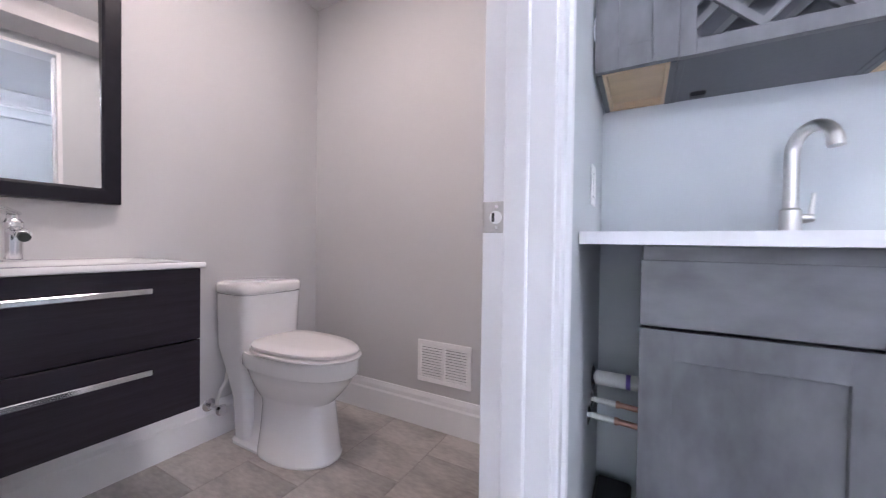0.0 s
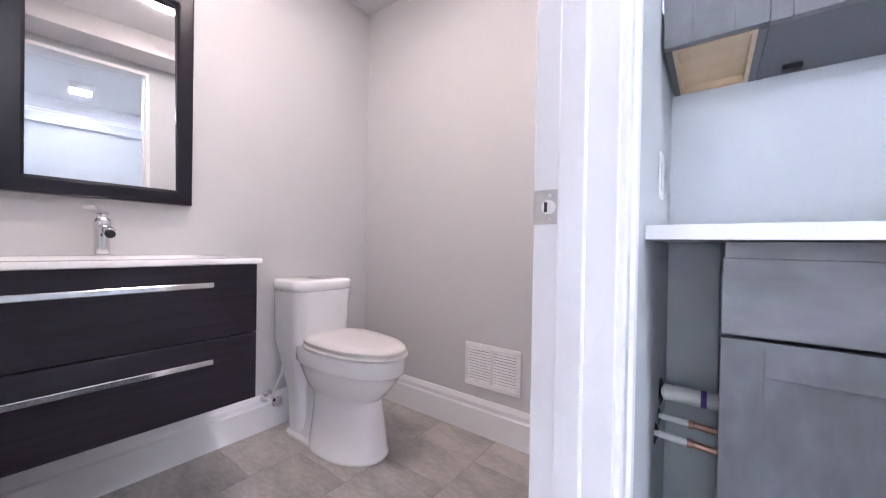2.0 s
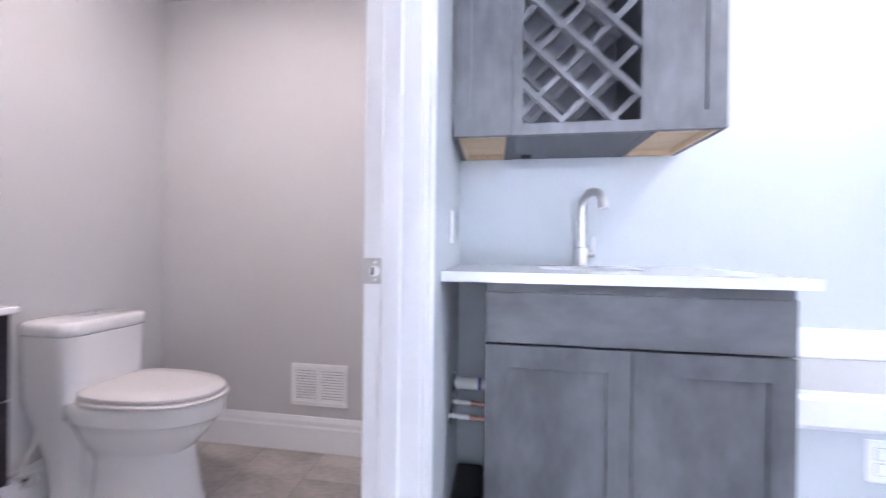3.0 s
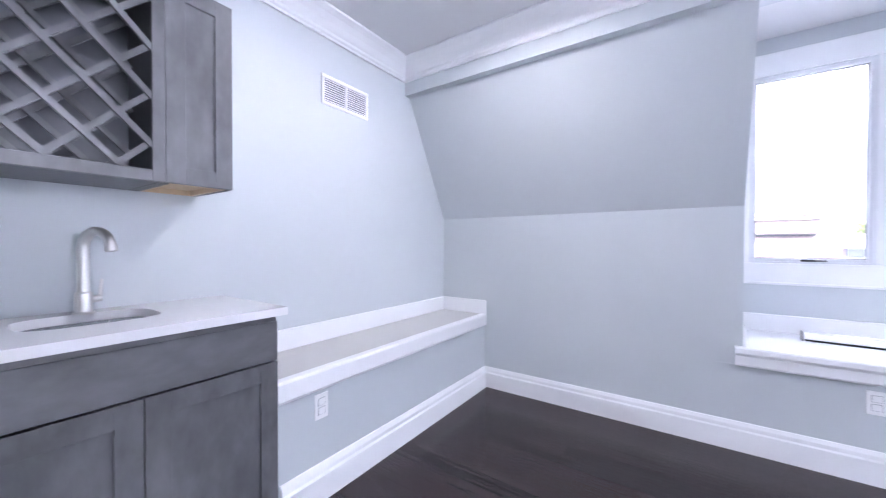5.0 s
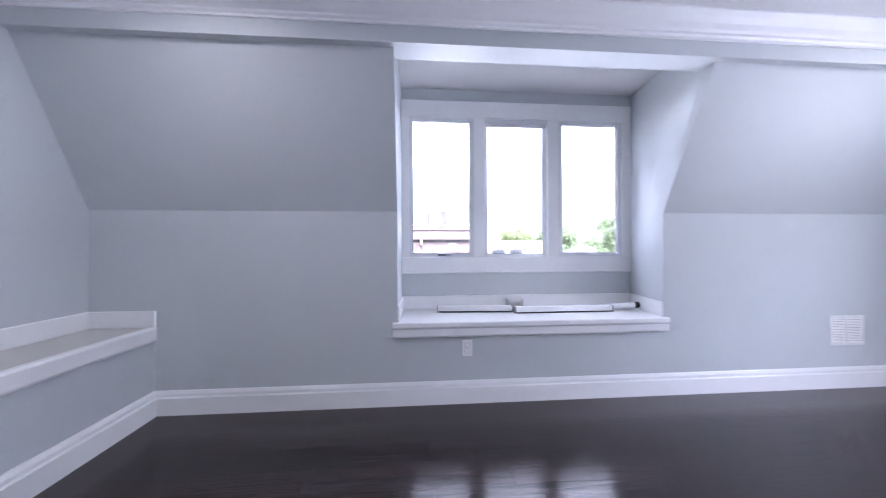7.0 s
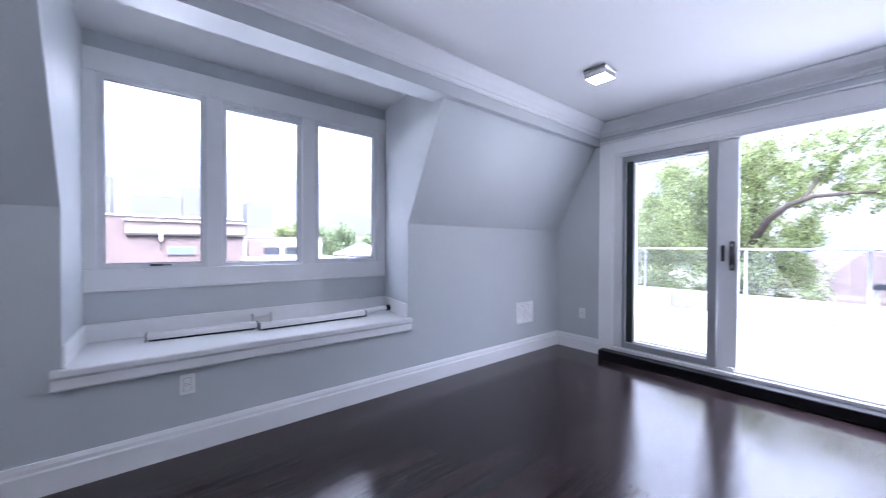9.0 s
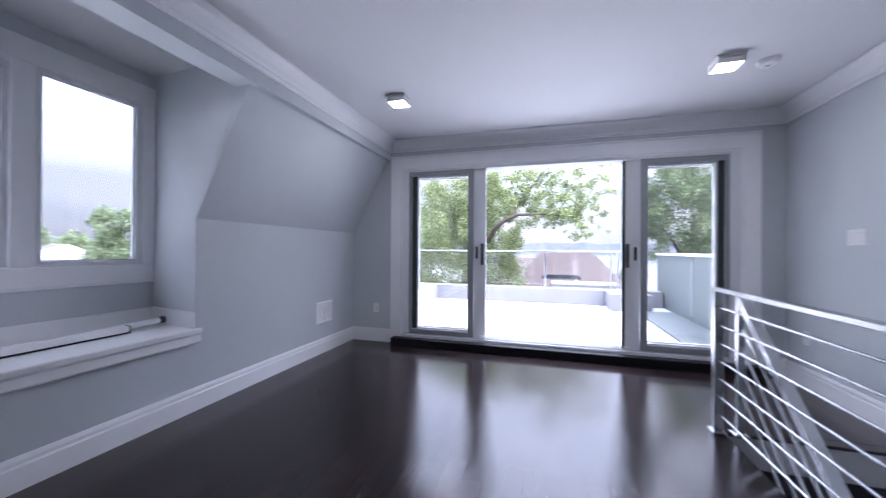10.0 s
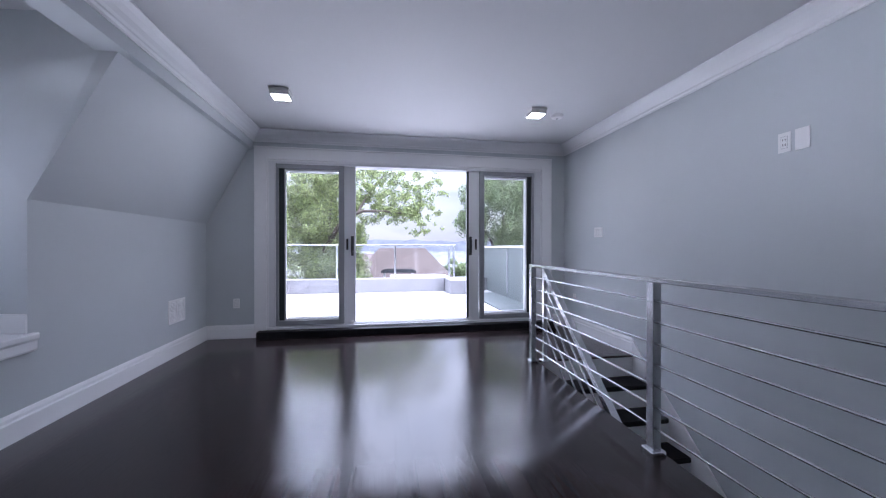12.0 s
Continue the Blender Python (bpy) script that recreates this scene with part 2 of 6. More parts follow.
def oak_floor(name):
    """Satin espresso boards: long grain, boards that differ, sheen in streaks and a slight waviness."""
    m = material(name, (0.0185, 0.0125, 0.0130), 0.16, vary=0.9, scale=4, fine=60, bump=0.06, spec=0.42, piece_vary=0.6, stretch=(9, 0.55, 9), dark=(0.0026, 0.0022, 0.0030))
    t = m.node_tree
    p = t.nodes["Principled BSDF"]
    crd = t.nodes.new("ShaderNodeTexCoord")
    info = t.nodes.new("ShaderNodeObjectInfo")
    wave, streak = t.nodes.new("ShaderNodeTexNoise"), t.nodes.new("ShaderNodeTexNoise")
    wave.inputs["Scale"].default_value, wave.inputs["Detail"].default_value = 14, 2
    mp = t.nodes.new("ShaderNodeMapping")
    mp.inputs["Scale"].default_value = (14, 1.6, 14)
    wm = t.nodes.new("ShaderNodeMapping")
    wm.inputs["Scale"].default_value = (2.2, 0.7, 1)
    t.links.new(crd.outputs["Object"], mp.inputs["Vector"])
    t.links.new(crd.outputs["Object"], wm.inputs["Vector"])
    t.links.new(info.outputs["Location"], mp.inputs["Location"])
    t.links.new(info.outputs["Location"], wm.inputs["Location"])
    streak.inputs["Scale"].default_value, streak.inputs["Detail"].default_value = 3, 6
    t.links.new(mp.outputs["Vector"], streak.inputs["Vector"])
    t.links.new(wm.outputs["Vector"], wave.inputs["Vector"])
    rr = t.nodes.new("ShaderNodeMapRange")
    rr.inputs["From Min"].default_value, rr.inputs["From Max"].default_value = 0.3, 0.7
    rr.inputs["To Min"].default_value, rr.inputs["To Max"].default_value = 0.07, 0.18
    t.links.new(streak.outputs["Fac"], rr.inputs["Value"])
    t.links.new(rr.outputs["Result"], p.inputs["Roughness"])
    grain = t.nodes.new("ShaderNodeTexNoise")
    grain.inputs["Scale"].default_value, grain.inputs["Detail"].default_value, grain.inputs["Distortion"].default_value = 1.0, 4, 0.6
    gm = t.nodes.new("ShaderNodeMapping")
    gm.inputs["Scale"].default_value = (70, 2.2, 1)
    t.links.new(crd.outputs["Object"], gm.inputs["Vector"])
    t.links.new(info.outputs["Location"], gm.inputs["Location"])
    t.links.new(gm.outputs["Vector"], grain.inputs["Vector"])
    old = p.inputs["Normal"].links[0].from_node
    b = t.nodes.new("ShaderNodeBump")
    b.inputs["Strength"].default_value, b.inputs["Distance"].default_value = 0.06, 0.004
    t.links.new(wave.outputs["Fac"], b.inputs["Height"])
    t.links.new(old.outputs["Normal"], b.inputs["Normal"])
    fine = t.nodes.new("ShaderNodeBump")
    fine.inputs["Strength"].default_value, fine.inputs["Distance"].default_value = 0.28, 0.002
    t.links.new(grain.outputs["Fac"], fine.inputs["Height"])
    t.links.new(b.outputs["Normal"], fine.inputs["Normal"])
    t.links.new(fine.outputs["Normal"], p.inputs["Normal"])
    return m


FLOOR = oak_floor("espresso_oak")
SILLWOOD = material("dark_sill_wood", (0.006, 0.006, 0.009), 0.5, spec=0.25, vary=0.4, scale=6, fine=60, bump=0.1, stretch=(0.6, 6, 6))
TILE = material("taupe_tile", (0.40, 0.372, 0.35), 0.38, vary=0.36, scale=3.5, fine=26, bump=0.06, piece_vary=0.15, stretch=(1, 2.5, 1))
GROUT = material("grout", (0.34, 0.315, 0.295), 0.8, vary=0.1)
CERAMIC = material("white_ceramic", (0.87, 0.865, 0.865), 0.08, vary=0.01, bump=0, coat=0.3)
SEATW = material("white_plastic_seat", (0.80, 0.77, 0.765), 0.25, vary=0.01, bump=0)
ESPRESSO = material("espresso_veneer", (0.020, 0.0155, 0.024), 0.35, vary=0.35, scale=4, fine=30, bump=0.05, spec=0.35, stretch=(1, 0.8, 14))
CHROME = material("chrome", (0.80, 0.80, 0.82), 0.10, 1.0, vary=0.02, bump=0)
NICKEL = material("brushed_nickel", (0.76, 0.74, 0.72), 0.36, 1.0, vary=0.05, bump=0.02)
DULLNICKEL = material("dull_nickel", (0.58, 0.565, 0.55), 0.5, 0.6, vary=0.08, scale=30, fine=200, bump=0.03)
LEDGETOP = material("pale_grey_ledge_top", (0.56, 0.55, 0.53), 0.35, vary=0.04, scale=3, fine=80, bump=0.02)
STEEL = material("brushed_steel", (0.60, 0.61, 0.63), 0.26, 1.0, vary=0.06, scale=8, fine=120, bump=0.03, stretch=(1, 8, 1))
GREYWOOD = material("grey_stained_maple", (0.138, 0.140, 0.147), 0.36, vary=0.36, scale=4, fine=14, bump=0.03, stretch=(1.6, 1.6, 0.8))
GREYWOOD_H = material("grey_stained_maple_level", (0.138, 0.140, 0.147), 0.36, vary=0.36, scale=4, fine=14, bump=0.03, stretch=(0.8, 1.6, 1.6))
GREYSIDE = material("grey_laminate_side", (0.105, 0.112, 0.124), 0.42, vary=0.06)
PLY = material("birch_ply", (0.66, 0.50, 0.32), 0.5, vary=0.08, scale=4, fine=60, stretch=(1, 4, 1))
QUARTZ = material("white_quartz", (0.80, 0.80, 0.81), 0.14, vary=0.015, scale=8, fine=120, bump=0)
MIRROR = material("mirror_silver", (0.88, 0.89, 0.90), 0.01, 1.0, vary=0.0, bump=0)
BLACKWOOD = material("dark_frame_wood", (0.010, 0.009, 0.016), 0.3, vary=0.3, scale=5, fine=40, bump=0.04, spec=0.3)
PLASTIC = material("white_plastic", (0.88, 0.88, 0.88), 0.3, vary=0.01, bump=0)
BLACK = material("black_plastic", (0.012, 0.012, 0.014), 0.4, vary=0.1, bump=0)
VINYL = material("white_vinyl_frame", (0.76, 0.77, 0.79), 0.3, vary=0.02, bump=0.01)
GREYVINYL = material("grey_screen_frame", (0.30, 0.31, 0.33), 0.4, vary=0.05, bump=0.01)
DARKALU = material("dark_bronze_aluminium", (0.035, 0.045, 0.047), 0.4, 0.3, vary=0.1, bump=0.01)
COPPER = material("copper_pipe", (0.42, 0.24, 0.185), 0.4, 1.0, vary=0.1, bump=0)
PVC = material("white_pvc", (0.72, 0.72, 0.70), 0.35, vary=0.02, bump=0)
PURPLE = material("purple_primer", (0.10, 0.05, 0.30), 0.4, vary=0.05, bump=0)
GLASS = glass("clear_glass")
LAMP = emitter("lamp_diffuser", (1.0, 0.97, 0.93), 7.3)
WARM = emitter("warm_diffuser", (1.0, 0.83, 0.70), 0.92)
MEMBRANE = material("white_roof_membrane", (0.55, 0.55, 0.56), 0.6, vary=0.05, scale=1.5, fine=50, bump=0.1)
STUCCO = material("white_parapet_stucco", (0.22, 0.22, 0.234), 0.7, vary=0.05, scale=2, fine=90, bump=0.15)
PRIVACY = material("grey_green_panel", (0.15, 0.175, 0.172), 0.5, vary=0.05, scale=2, fine=90)
GREYGREEN_STRIP = material("grey_green_strip", (0.105, 0.125, 0.125), 0.55, vary=0.06, scale=1.5, fine=60, bump=0.1)
BARK = material("bark", (0.075, 0.06, 0.05), 0.9, vary=0.35, scale=6, fine=30, bump=0.5)


def leafy(name, colour, glow):
    """Thin leaves that also let light through."""
    m = material(name, colour, 0.55, vary=0.4, scale=1.2, fine=9, bump=0)
    t = m.node_tree
    p = t.nodes["Principled BSDF"]
    tr = t.nodes.new("ShaderNodeBsdfTranslucent")
    # every leaf differs, old and young; wide spread puts lit and shadowed leaves into colour
    geo = t.nodes.new("ShaderNodeNewGeometry")
    spread = t.nodes.new("ShaderNodeMapRange")
    spread.inputs["To Min"].default_value, spread.inputs["To Max"].default_value = 0.20, 2.0
    t.links.new(geo.outputs["Random Per Island"], spread.inputs["Value"])
    base = p.inputs["Base Color"].links[0].from_socket
    for source, target in ((base, p.inputs["Base Color"]), (None, tr.inputs["Color"])):
        k = t.nodes.new("ShaderNodeVectorMath")
        k.operation = 'SCALE'
        if source:
            t.links.new(source, k.inputs[0])
        else:
            k.inputs[0].default_value = glow
        t.links.new(spread.outputs["Result"], k.inputs["Scale"])
        t.links.new(k.outputs[0], target)
    mx = t.nodes.new("ShaderNodeMixShader")
    mx.inputs["Fac"].default_value = 0.30
    t.links.new(p.outputs["BSDF"], mx.inputs[1])
    t.links.new(tr.outputs["BSDF"], mx.inputs[2])
    t.links.new(mx.outputs["Shader"], t.nodes["Material Output"].inputs["Surface"])
    return m


LEAF = leafy("leaf_green", (0.145, 0.180, 0.075), (0.43, 0.50, 0.23))
LEAF2 = leafy("leaf_deep_green", (0.11, 0.145, 0.075), (0.34, 0.42, 0.21))
BRICK = material("red_brick_wall", (0.145, 0.112, 0.104), 0.85, vary=0.15, scale=2, fine=14, bump=0.3)
STONE = material("pale_stone_band", (0.23, 0.185, 0.17), 0.8, vary=0.08)
SHINGLE = material("brown_shingle", (0.080, 0.064, 0.060), 0.85, vary=0.15, scale=1.5, fine=20, bump=0.3)
SIDING = material("white_siding", (0.40, 0.40, 0.41), 0.6, vary=0.05)
ROOFGREY = material("grey_roof", (0.26, 0.26, 0.27), 0.8, vary=0.1)
CONCRETE = material("pale_concrete_tower", (0.155, 0.157, 0.17), 0.8, vary=0.06, scale=0.05, fine=0.6, bump=0)
DARKGLASS = material("dark_window", (0.03, 0.034, 0.04), 0.15, vary=0.1, bump=0)
GROUND = material("town_ground", (0.075, 0.078, 0.074), 0.95, vary=0.3, scale=0.05, fine=0.5, bump=0)
FARWOOD = material("far_tree_green", (0.065, 0.08, 0.055), 0.9, vary=0.3, scale=0.3, fine=2, bump=0)

# ---- the shell ----
XE, YN, ZC, XB = 4.56, 6.18, 2.50, 2.76
BYI, BYO = 1.54, 1.66
KINK, SEAT = 1.37, 0.585

bm = nb()
box(bm, -0.20, -0.20, -0.30, 2.90, 0.0, ZC)
struct("wall_south", bm, WALL, "pale grey painted wall behind the bar", "wall")
bm = nb()
box(bm, 2.90, -0.27, -0.30, 4.76, -0.07, ZC)
struct("wall_bathroom_south", bm, BATH, "pale grey painted powder room wall", "wall")

SLOPE = [(0.0, KINK), (0.47, 2.28), (0.47, ZC), (0.28, ZC), (-0.18, KINK + 0.2), (-0.18, -0.3), (0.0, -0.3)]
bm = nb()
prism(bm, SLOPE, "y", -0.2, 1.90)
prism(bm, SLOPE, "y", 4.14, 6.38)
box(bm, -0.18, 1.90, -0.3, 0.0, 4.14, 0.481)
struct("wall_west", bm, WALL, "grey knee wall that leans in under the roof", "wall")
bm = nb()
box(bm, 0.34, 0.0, 2.27, 0.52, YN, ZC - 0.001)
struct("header_beam", bm, WALL, "grey painted beam along the sloped wall", "beam")


def cheek(lo, hi, skew):
    bm = nb()
    prism(bm, [(0.0, 0.482), (0.0, KINK), (0.468, 2.276), (0.468, 2.499), (-0.70, 2.499), (-0.70, 0.482)], "y", lo, hi)
    for v in bm.verts:
        v.co.y += skew * max(0, -v.co.x) / 0.53
    return bm


bm = cheek(1.90, 2.023, 0.012)
bm2 = cheek(4.017, 4.14, 0.09)
me = bpy.data.meshes.new("cheek")
bm2.to_mesh(me)
bm2.free()
bm.from_mesh(me)
struct("wall_dormer_cheek", bm, WALL, "grey side walls of the window dormer", "wall")
bm = nb()
box(bm, -0.72, 1.90, 2.50, 0.279, 4.25, 2.57)
struct("ceiling_dormer", bm, CEIL, "white ceiling of the dormer", "ceiling")
bm = nb()
hole, rim = ((2.09, 1.03), (4.06, 1.03), (4.06, 2.27), (2.09, 2.27)), ((1.95, 0.40), (4.22, 0.40), (4.22, 2.50), (1.95, 2.50))
loft(bm, [[Vector((x, y, z)) for y, z in ring] for x, ring in ((-0.72, rim), (-0.56, rim), (-0.56, hole), (-0.72, hole), (-0.72, rim))], False, False)
bmesh.ops.remove_doubles(bm, verts=bm.verts, dist=1e-5)
bmesh.ops.recalc_face_normals(bm, faces=bm.faces[:])
struct("wall_dormer", bm, WALL, "grey wall under and round the dormer window", "wall")

bm = nb()
hole, rim = ((0.665, 0.06), (4.225, 0.06), (4.225, 2.16), (0.665, 2.16)), ((-0.18, -0.3), (4.76, -0.3), (4.76, ZC), (-0.18, ZC))
loft(bm, [[Vector((x, y, z)) for x, z in ring] for y, ring in ((6.38, rim), (YN, rim), (YN, hole), (6.38, hole), (6.38, rim))], False, False)
bmesh.ops.remove_doubles(bm, verts=bm.verts, dist=1e-5)
bmesh.ops.recalc_face_normals(bm, faces=bm.faces[:])
struct("wall_north", bm, WALL, "grey wall round the terrace doors", "wall")
bm = nb()
box(bm, XE, -0.07, -2.8, 4.76, YN, ZC)
struct("wall_east", bm, WALL, "plain grey wall beside the stairs", "wall")
bm = nb()
box(bm, 0.28, -0.2, ZC, 4.76, 6.38, 2.68)
struct("ceiling", bm, CEIL, "flat white ceiling", "ceiling")

# the powder room's own walls
DY0, DY1 = 0.80, 1.455
bm = nb()
box(bm, XB, 0.0, 0.0, 2.881, DY0 - 0.02, ZC)
box(bm, XB, DY1 + 0.02, 0.0, 2.881, BYO, ZC)
box(bm, XB, DY0 - 0.02, 2.06, 2.881, DY1 + 0.02, ZC)
struct("wall_bathroom_west", bm, WALL, "pale grey wall with the powder room doorway", "wall")
bm = nb()
box(bm, 2.881, BYI, -2.8, XE, BYO, ZC)
struct("wall_bathroom_north", bm, BATH, "pale grey wall between powder room and stairs", "wall")
bm = nb()
box(bm, 4.30, -0.07, 0.0, 4.42, BYI, ZC)
struct("wall_bathroom_east", bm, BATH, "pale grey wall behind the vanity", "wall")
bm = nb()
box(bm, 2.881, -0.07, 2.225, 4.30, BYI, 2.30)
struct("ceiling_bathroom", bm, CEIL, "white powder room ceiling", "ceiling")

bm = nb()
box(bm, 2.881, -0.07, 2.105, 3.09, BYI, 2.225)
struct("soffit_bathroom", bm, BATH, "grey boxed soffit over the powder room door", "soffit")

# floor slab, stair opening and the storey below
OX, OY = 3.50, 4.80
bm = nb()
box(bm, 0.0, 0.0, -0.3, OX, YN, -0.016)
box(bm, OX, OY, -0.3, XE, YN, -0.016)
box(bm, OX, -0.07, -0.3, XE, BYI, -0.016)
struct("floor_slab", bm, SILLWOOD, "dark floor base under the boards", "floor")
bm = nb()
box(bm, 3.40, BYO, -2.8, OX, OY + 0.2, -0.3)
box(bm, OX, OY + 0.1, -2.8, XE, OY + 0.2, -0.3)
struct("wall_stairwell", bm, WALL, "pale wall of the stairwell below the floor", "wall")
bm = nb()
box(bm, 3.4, 1.5, -2.95, 4.76, 5.0, -2.8)
struct("floor_lower", bm, FLOOR, "dark wooden floor of the storey below", "floor")
bm = nb()
box(bm, OX - 0.018, BYO, -0.30, OX, OY, -0.004)
box(bm, OX, OY, -0.25, XE, OY + 0.02, -0.02)
struct("trim_stair_opening", bm, TRIM, "white fascia round the stair opening", "trim")

BASE = [(0, 0), (0.018, 0), (0.018, 0.114), (0.013, 0.123), (0.013, 0.142), (0.006, 0.163), (0, 0.163)]
bm = nb()
sweep(bm, BASE, (0, 0.405, 0), (0, YN, 0), (1, 0, 0), 1, 1)
struct("baseboard_west", bm, TRIM, "white stepped baseboard", "baseboard")
bm = nb()
sweep(bm, BASE, (0, YN, 0), (0.53, YN, 0), (0, -1, 0), 1, 0)
struct("baseboard_north", bm, TRIM, "white stepped baseboard", "baseboard")
bm = nb()
sweep(bm, BASE, (4.365, YN, 0), (XE, YN, 0), (0, -1, 0), 0, 1)
sweep(bm, BASE, (XE, YN, 0), (XE, OY - 0.02, 0), (-1, 0, 0), 1, 0)
struct("baseboard_east", bm, TRIM, "white stepped baseboard", "baseboard")
bm = nb()
sweep(bm, [(o * 1.6, h) for o, h in BASE], (1.77, 0.405, 0), (0, 0.405, 0), (0, 1, 0), 0, 1)
struct("baseboard_bench", bm, TRIM, "white baseboard along the bench front", "baseboard")
bm = nb()
sweep(bm, BASE, (4.30, BYI, 0), (4.30, -0.07, 0), (-1, 0, 0), 1, 1)
struct("baseboard_bathroom_east", bm, TRIM, "white stepped baseboard", "baseboard")
bm = nb()
sweep(bm, BASE, (4.30, -0.07, 0), (2.881, -0.07, 0), (0, 1, 0), 1, 1)
struct("baseboard_bathroom_south", bm, TRIM, "white stepped baseboard", "baseboard")

CROWN = [(0, 0), (0.105, 0), (0.105, -0.012), (0.092, -0.02), (0.075, -0.032), (0.05, -0.058), (0.034, -0.084), (0.022, -0.098), (0.022, -0.112), (0.012, -0.122), (0.012, -0.135), (0, -0.135)]
for nm, a, b, out, m0, m1 in (
        ("west", (0.52, 0, ZC), (0.52, YN, ZC), (1, 0, 0), 1, 1),
        ("south", (XB, 0, ZC), (0.52, 0, ZC), (0, 1, 0), 1, 1),
        ("north", (0.52, YN, ZC), (XE, YN, ZC), (0, -1, 0), 1, 1),
        ("east", (XE, YN, ZC), (XE, BYO, ZC), (-1, 0, 0), 1, 1),
        ("stairwell", (XE, BYO, ZC), (XB, BYO, ZC), (0, 1, 0), 1, -1),
        ("doorway", (XB, BYO, ZC), (XB, 0, ZC), (-1, 0, 0), -1, 1)):
    bm = nb()
    sweep(bm, CROWN, a, b, out, m0, m1)
    struct("trim_crown_" + nm, bm, TRIM, "white crown moulding under the ceiling", "crown moulding")

# ---- powder room doorway ----
door = thing("door_2", (2.83, 1.1, 0), "white cased doorway with its leaf standing open inwards", "doorway", kind="structure")
bm = nb()
box(bm, 2.757, DY0 - 0.02, 0, 2.884, DY0, 2.06, b=0.002)
part("jamb", bm, TRIM, door)
bm = nb()
box(bm, 2.757, DY1, 0, 2.884, DY1 + 0.02, 2.06, b=0.002)
part("jamb", bm, TRIM, door)
part("head_jamb", boxed(2.757, DY0, 2.04, 2.884, DY1, 2.06), TRIM, door)
bm = nb()
box(bm, 2.80, DY0, 0, 2.842, DY0 + 0.011, 2.04, b=0.003)
part("door_stop", bm, TRIM, door)
bm = nb()
box(bm, 2.80, DY1 - 0.011, 0, 2.842, DY1, 2.04, b=0.003)
part("door_stop", bm, TRIM, door)
CASE = [(0, 0), (0.010, 0.0), (0.013, 0.004), (0.013, 0.03), (0.009, 0.034), (0.009, 0.048), (0.016, 0.054), (0.018, 0.066), (0, 0.066)]


def casing_upright(bm, y_in, way, x, out, top):
    """A moulded upright; way: +1 or -1 along y from the opening."""
    r = []
    for z in (0, top):
        r.append([Vector((x + out * o, y_in + way * h, z)) for o, h in CASE])
    loft(bm, r)


for y_in, way in ((DY0 - 0.006, -1), (DY1 + 0.006, 1)):
    bm = nb()
    casing_upright(bm, y_in, way, XB - 0.001, -1, 2.12)
    part("casing", bm, TRIM, door)
bm = nb()
box(bm, XB - 0.016, DY0 - 0.07, 2.12, XB - 0.001, DY1 + 0.07, 2.19, b=0.003)
part("head_casing", bm, TRIM, door)
bm = nb()
box(bm, 2.839, DY0 - 0.0005, 0.903, 2.8835, DY0 + 0.0025, 0.958, b=0.001)
strike = part("strike_plate", bm, DULLNICKEL, door, "brushed nickel strike plate")
bm = nb()
turned(bm, (0, 0, 0), [(0.0115, 0), (0.0115, 0.0015)], 20)
bmesh.ops.rotate(bm, verts=bm.verts, matrix=Matrix.Rotation(radians(-90), 3, 'X'))
bmesh.ops.translate(bm, verts=bm.verts, vec=(2.858, DY0 + 0.0022, 0.930))
part("latch_hole", bm, PLASTIC, strike)
bm = nb()
box(bm, 2.860, DY0 + 0.003, 0.922, 2.865, DY0 + 0.0046, 0.938)
part("latch_slot", bm, BLACK, strike)
for z in (0.912, 0.949):
    bm = nb()
    turned(bm, (0, 0, 0), [(0.0035, 0), (0.0025, 0.0012)], 10)
    bmesh.ops.rotate(bm, verts=bm.verts, matrix=Matrix.Rotation(radians(-90), 3, 'X'))
    bmesh.ops.translate(bm, verts=bm.verts, vec=(2.857, DY0 + 0.0024, z))
    part("screw", bm, CHROME, strike)
# its leaf stands open at a right angle inside the powder room
DL, DR = 1.395, 1.430
bm = nb()
box(bm, 2.900, DL, 0.012, 3.535, DR, 2.03, b=0.002)
leaf_ = part("door_leaf", bm, TRIM, door, "white flush door leaf standing open")
for z0 in (0.22, 1.005, 1.72):
    bm = nb()
    ring = []
    for cy, cz, a0 in ((DR - 0.009, z0 + 0.092, 0), (DL + 0.014, z0 + 0.092, 90), (DL + 0.014, z0 + 0.008, 180), (DR - 0.009, z0 + 0.008, 270)):
        for k in range(6):
            a = radians(a0 + 18 * k)
            ring.append((cy + 0.008 * math.cos(a), cz + 0.008 * math.sin(a)))
    prism(bm, ring, "x", 2.8975, 2.9005)
    hl = part("hinge_leaf", bm, DULLNICKEL, leaf_, "brushed nickel hinge leaf with rounded corners")
    for k, z in enumerate((z0 + 0.018, z0 + 0.05, z0 + 0.082)):
        bm = nb()
        tube(bm, [(2.8978, DL + 0.014 + 0.009 * (k % 2), z), (2.8969, DL + 0.014 + 0.009 * (k % 2), z)], [0.0042, 0.0034], 12)
        part("screw", bm, DULLNICKEL, hl)
    bm = nb()
    tube(bm, [(2.893, DR + 0.004, z0), (2.893, DR + 0.004, z0 + 0.10)], 0.006, 10)
    part("hinge_pin", bm, NICKEL, leaf_)
    for k, dz in enumerate((0.015, 0.05, 0.085)):
        bm = nb()
        turned(bm, (0, 0, 0), [(0.0038, 0), (0.003, 0.0012)], 10)
        bmesh.ops.rotate(bm, verts=bm.verts, matrix=Matrix.Rotation(radians(-90), 3, 'Y'))
        bmesh.ops.translate(bm, verts=bm.verts, vec=(2.8976, DL + 0.016 + 0.008 * (k % 2), z0 + dz))
        part("screw", bm, CHROME, leaf_)

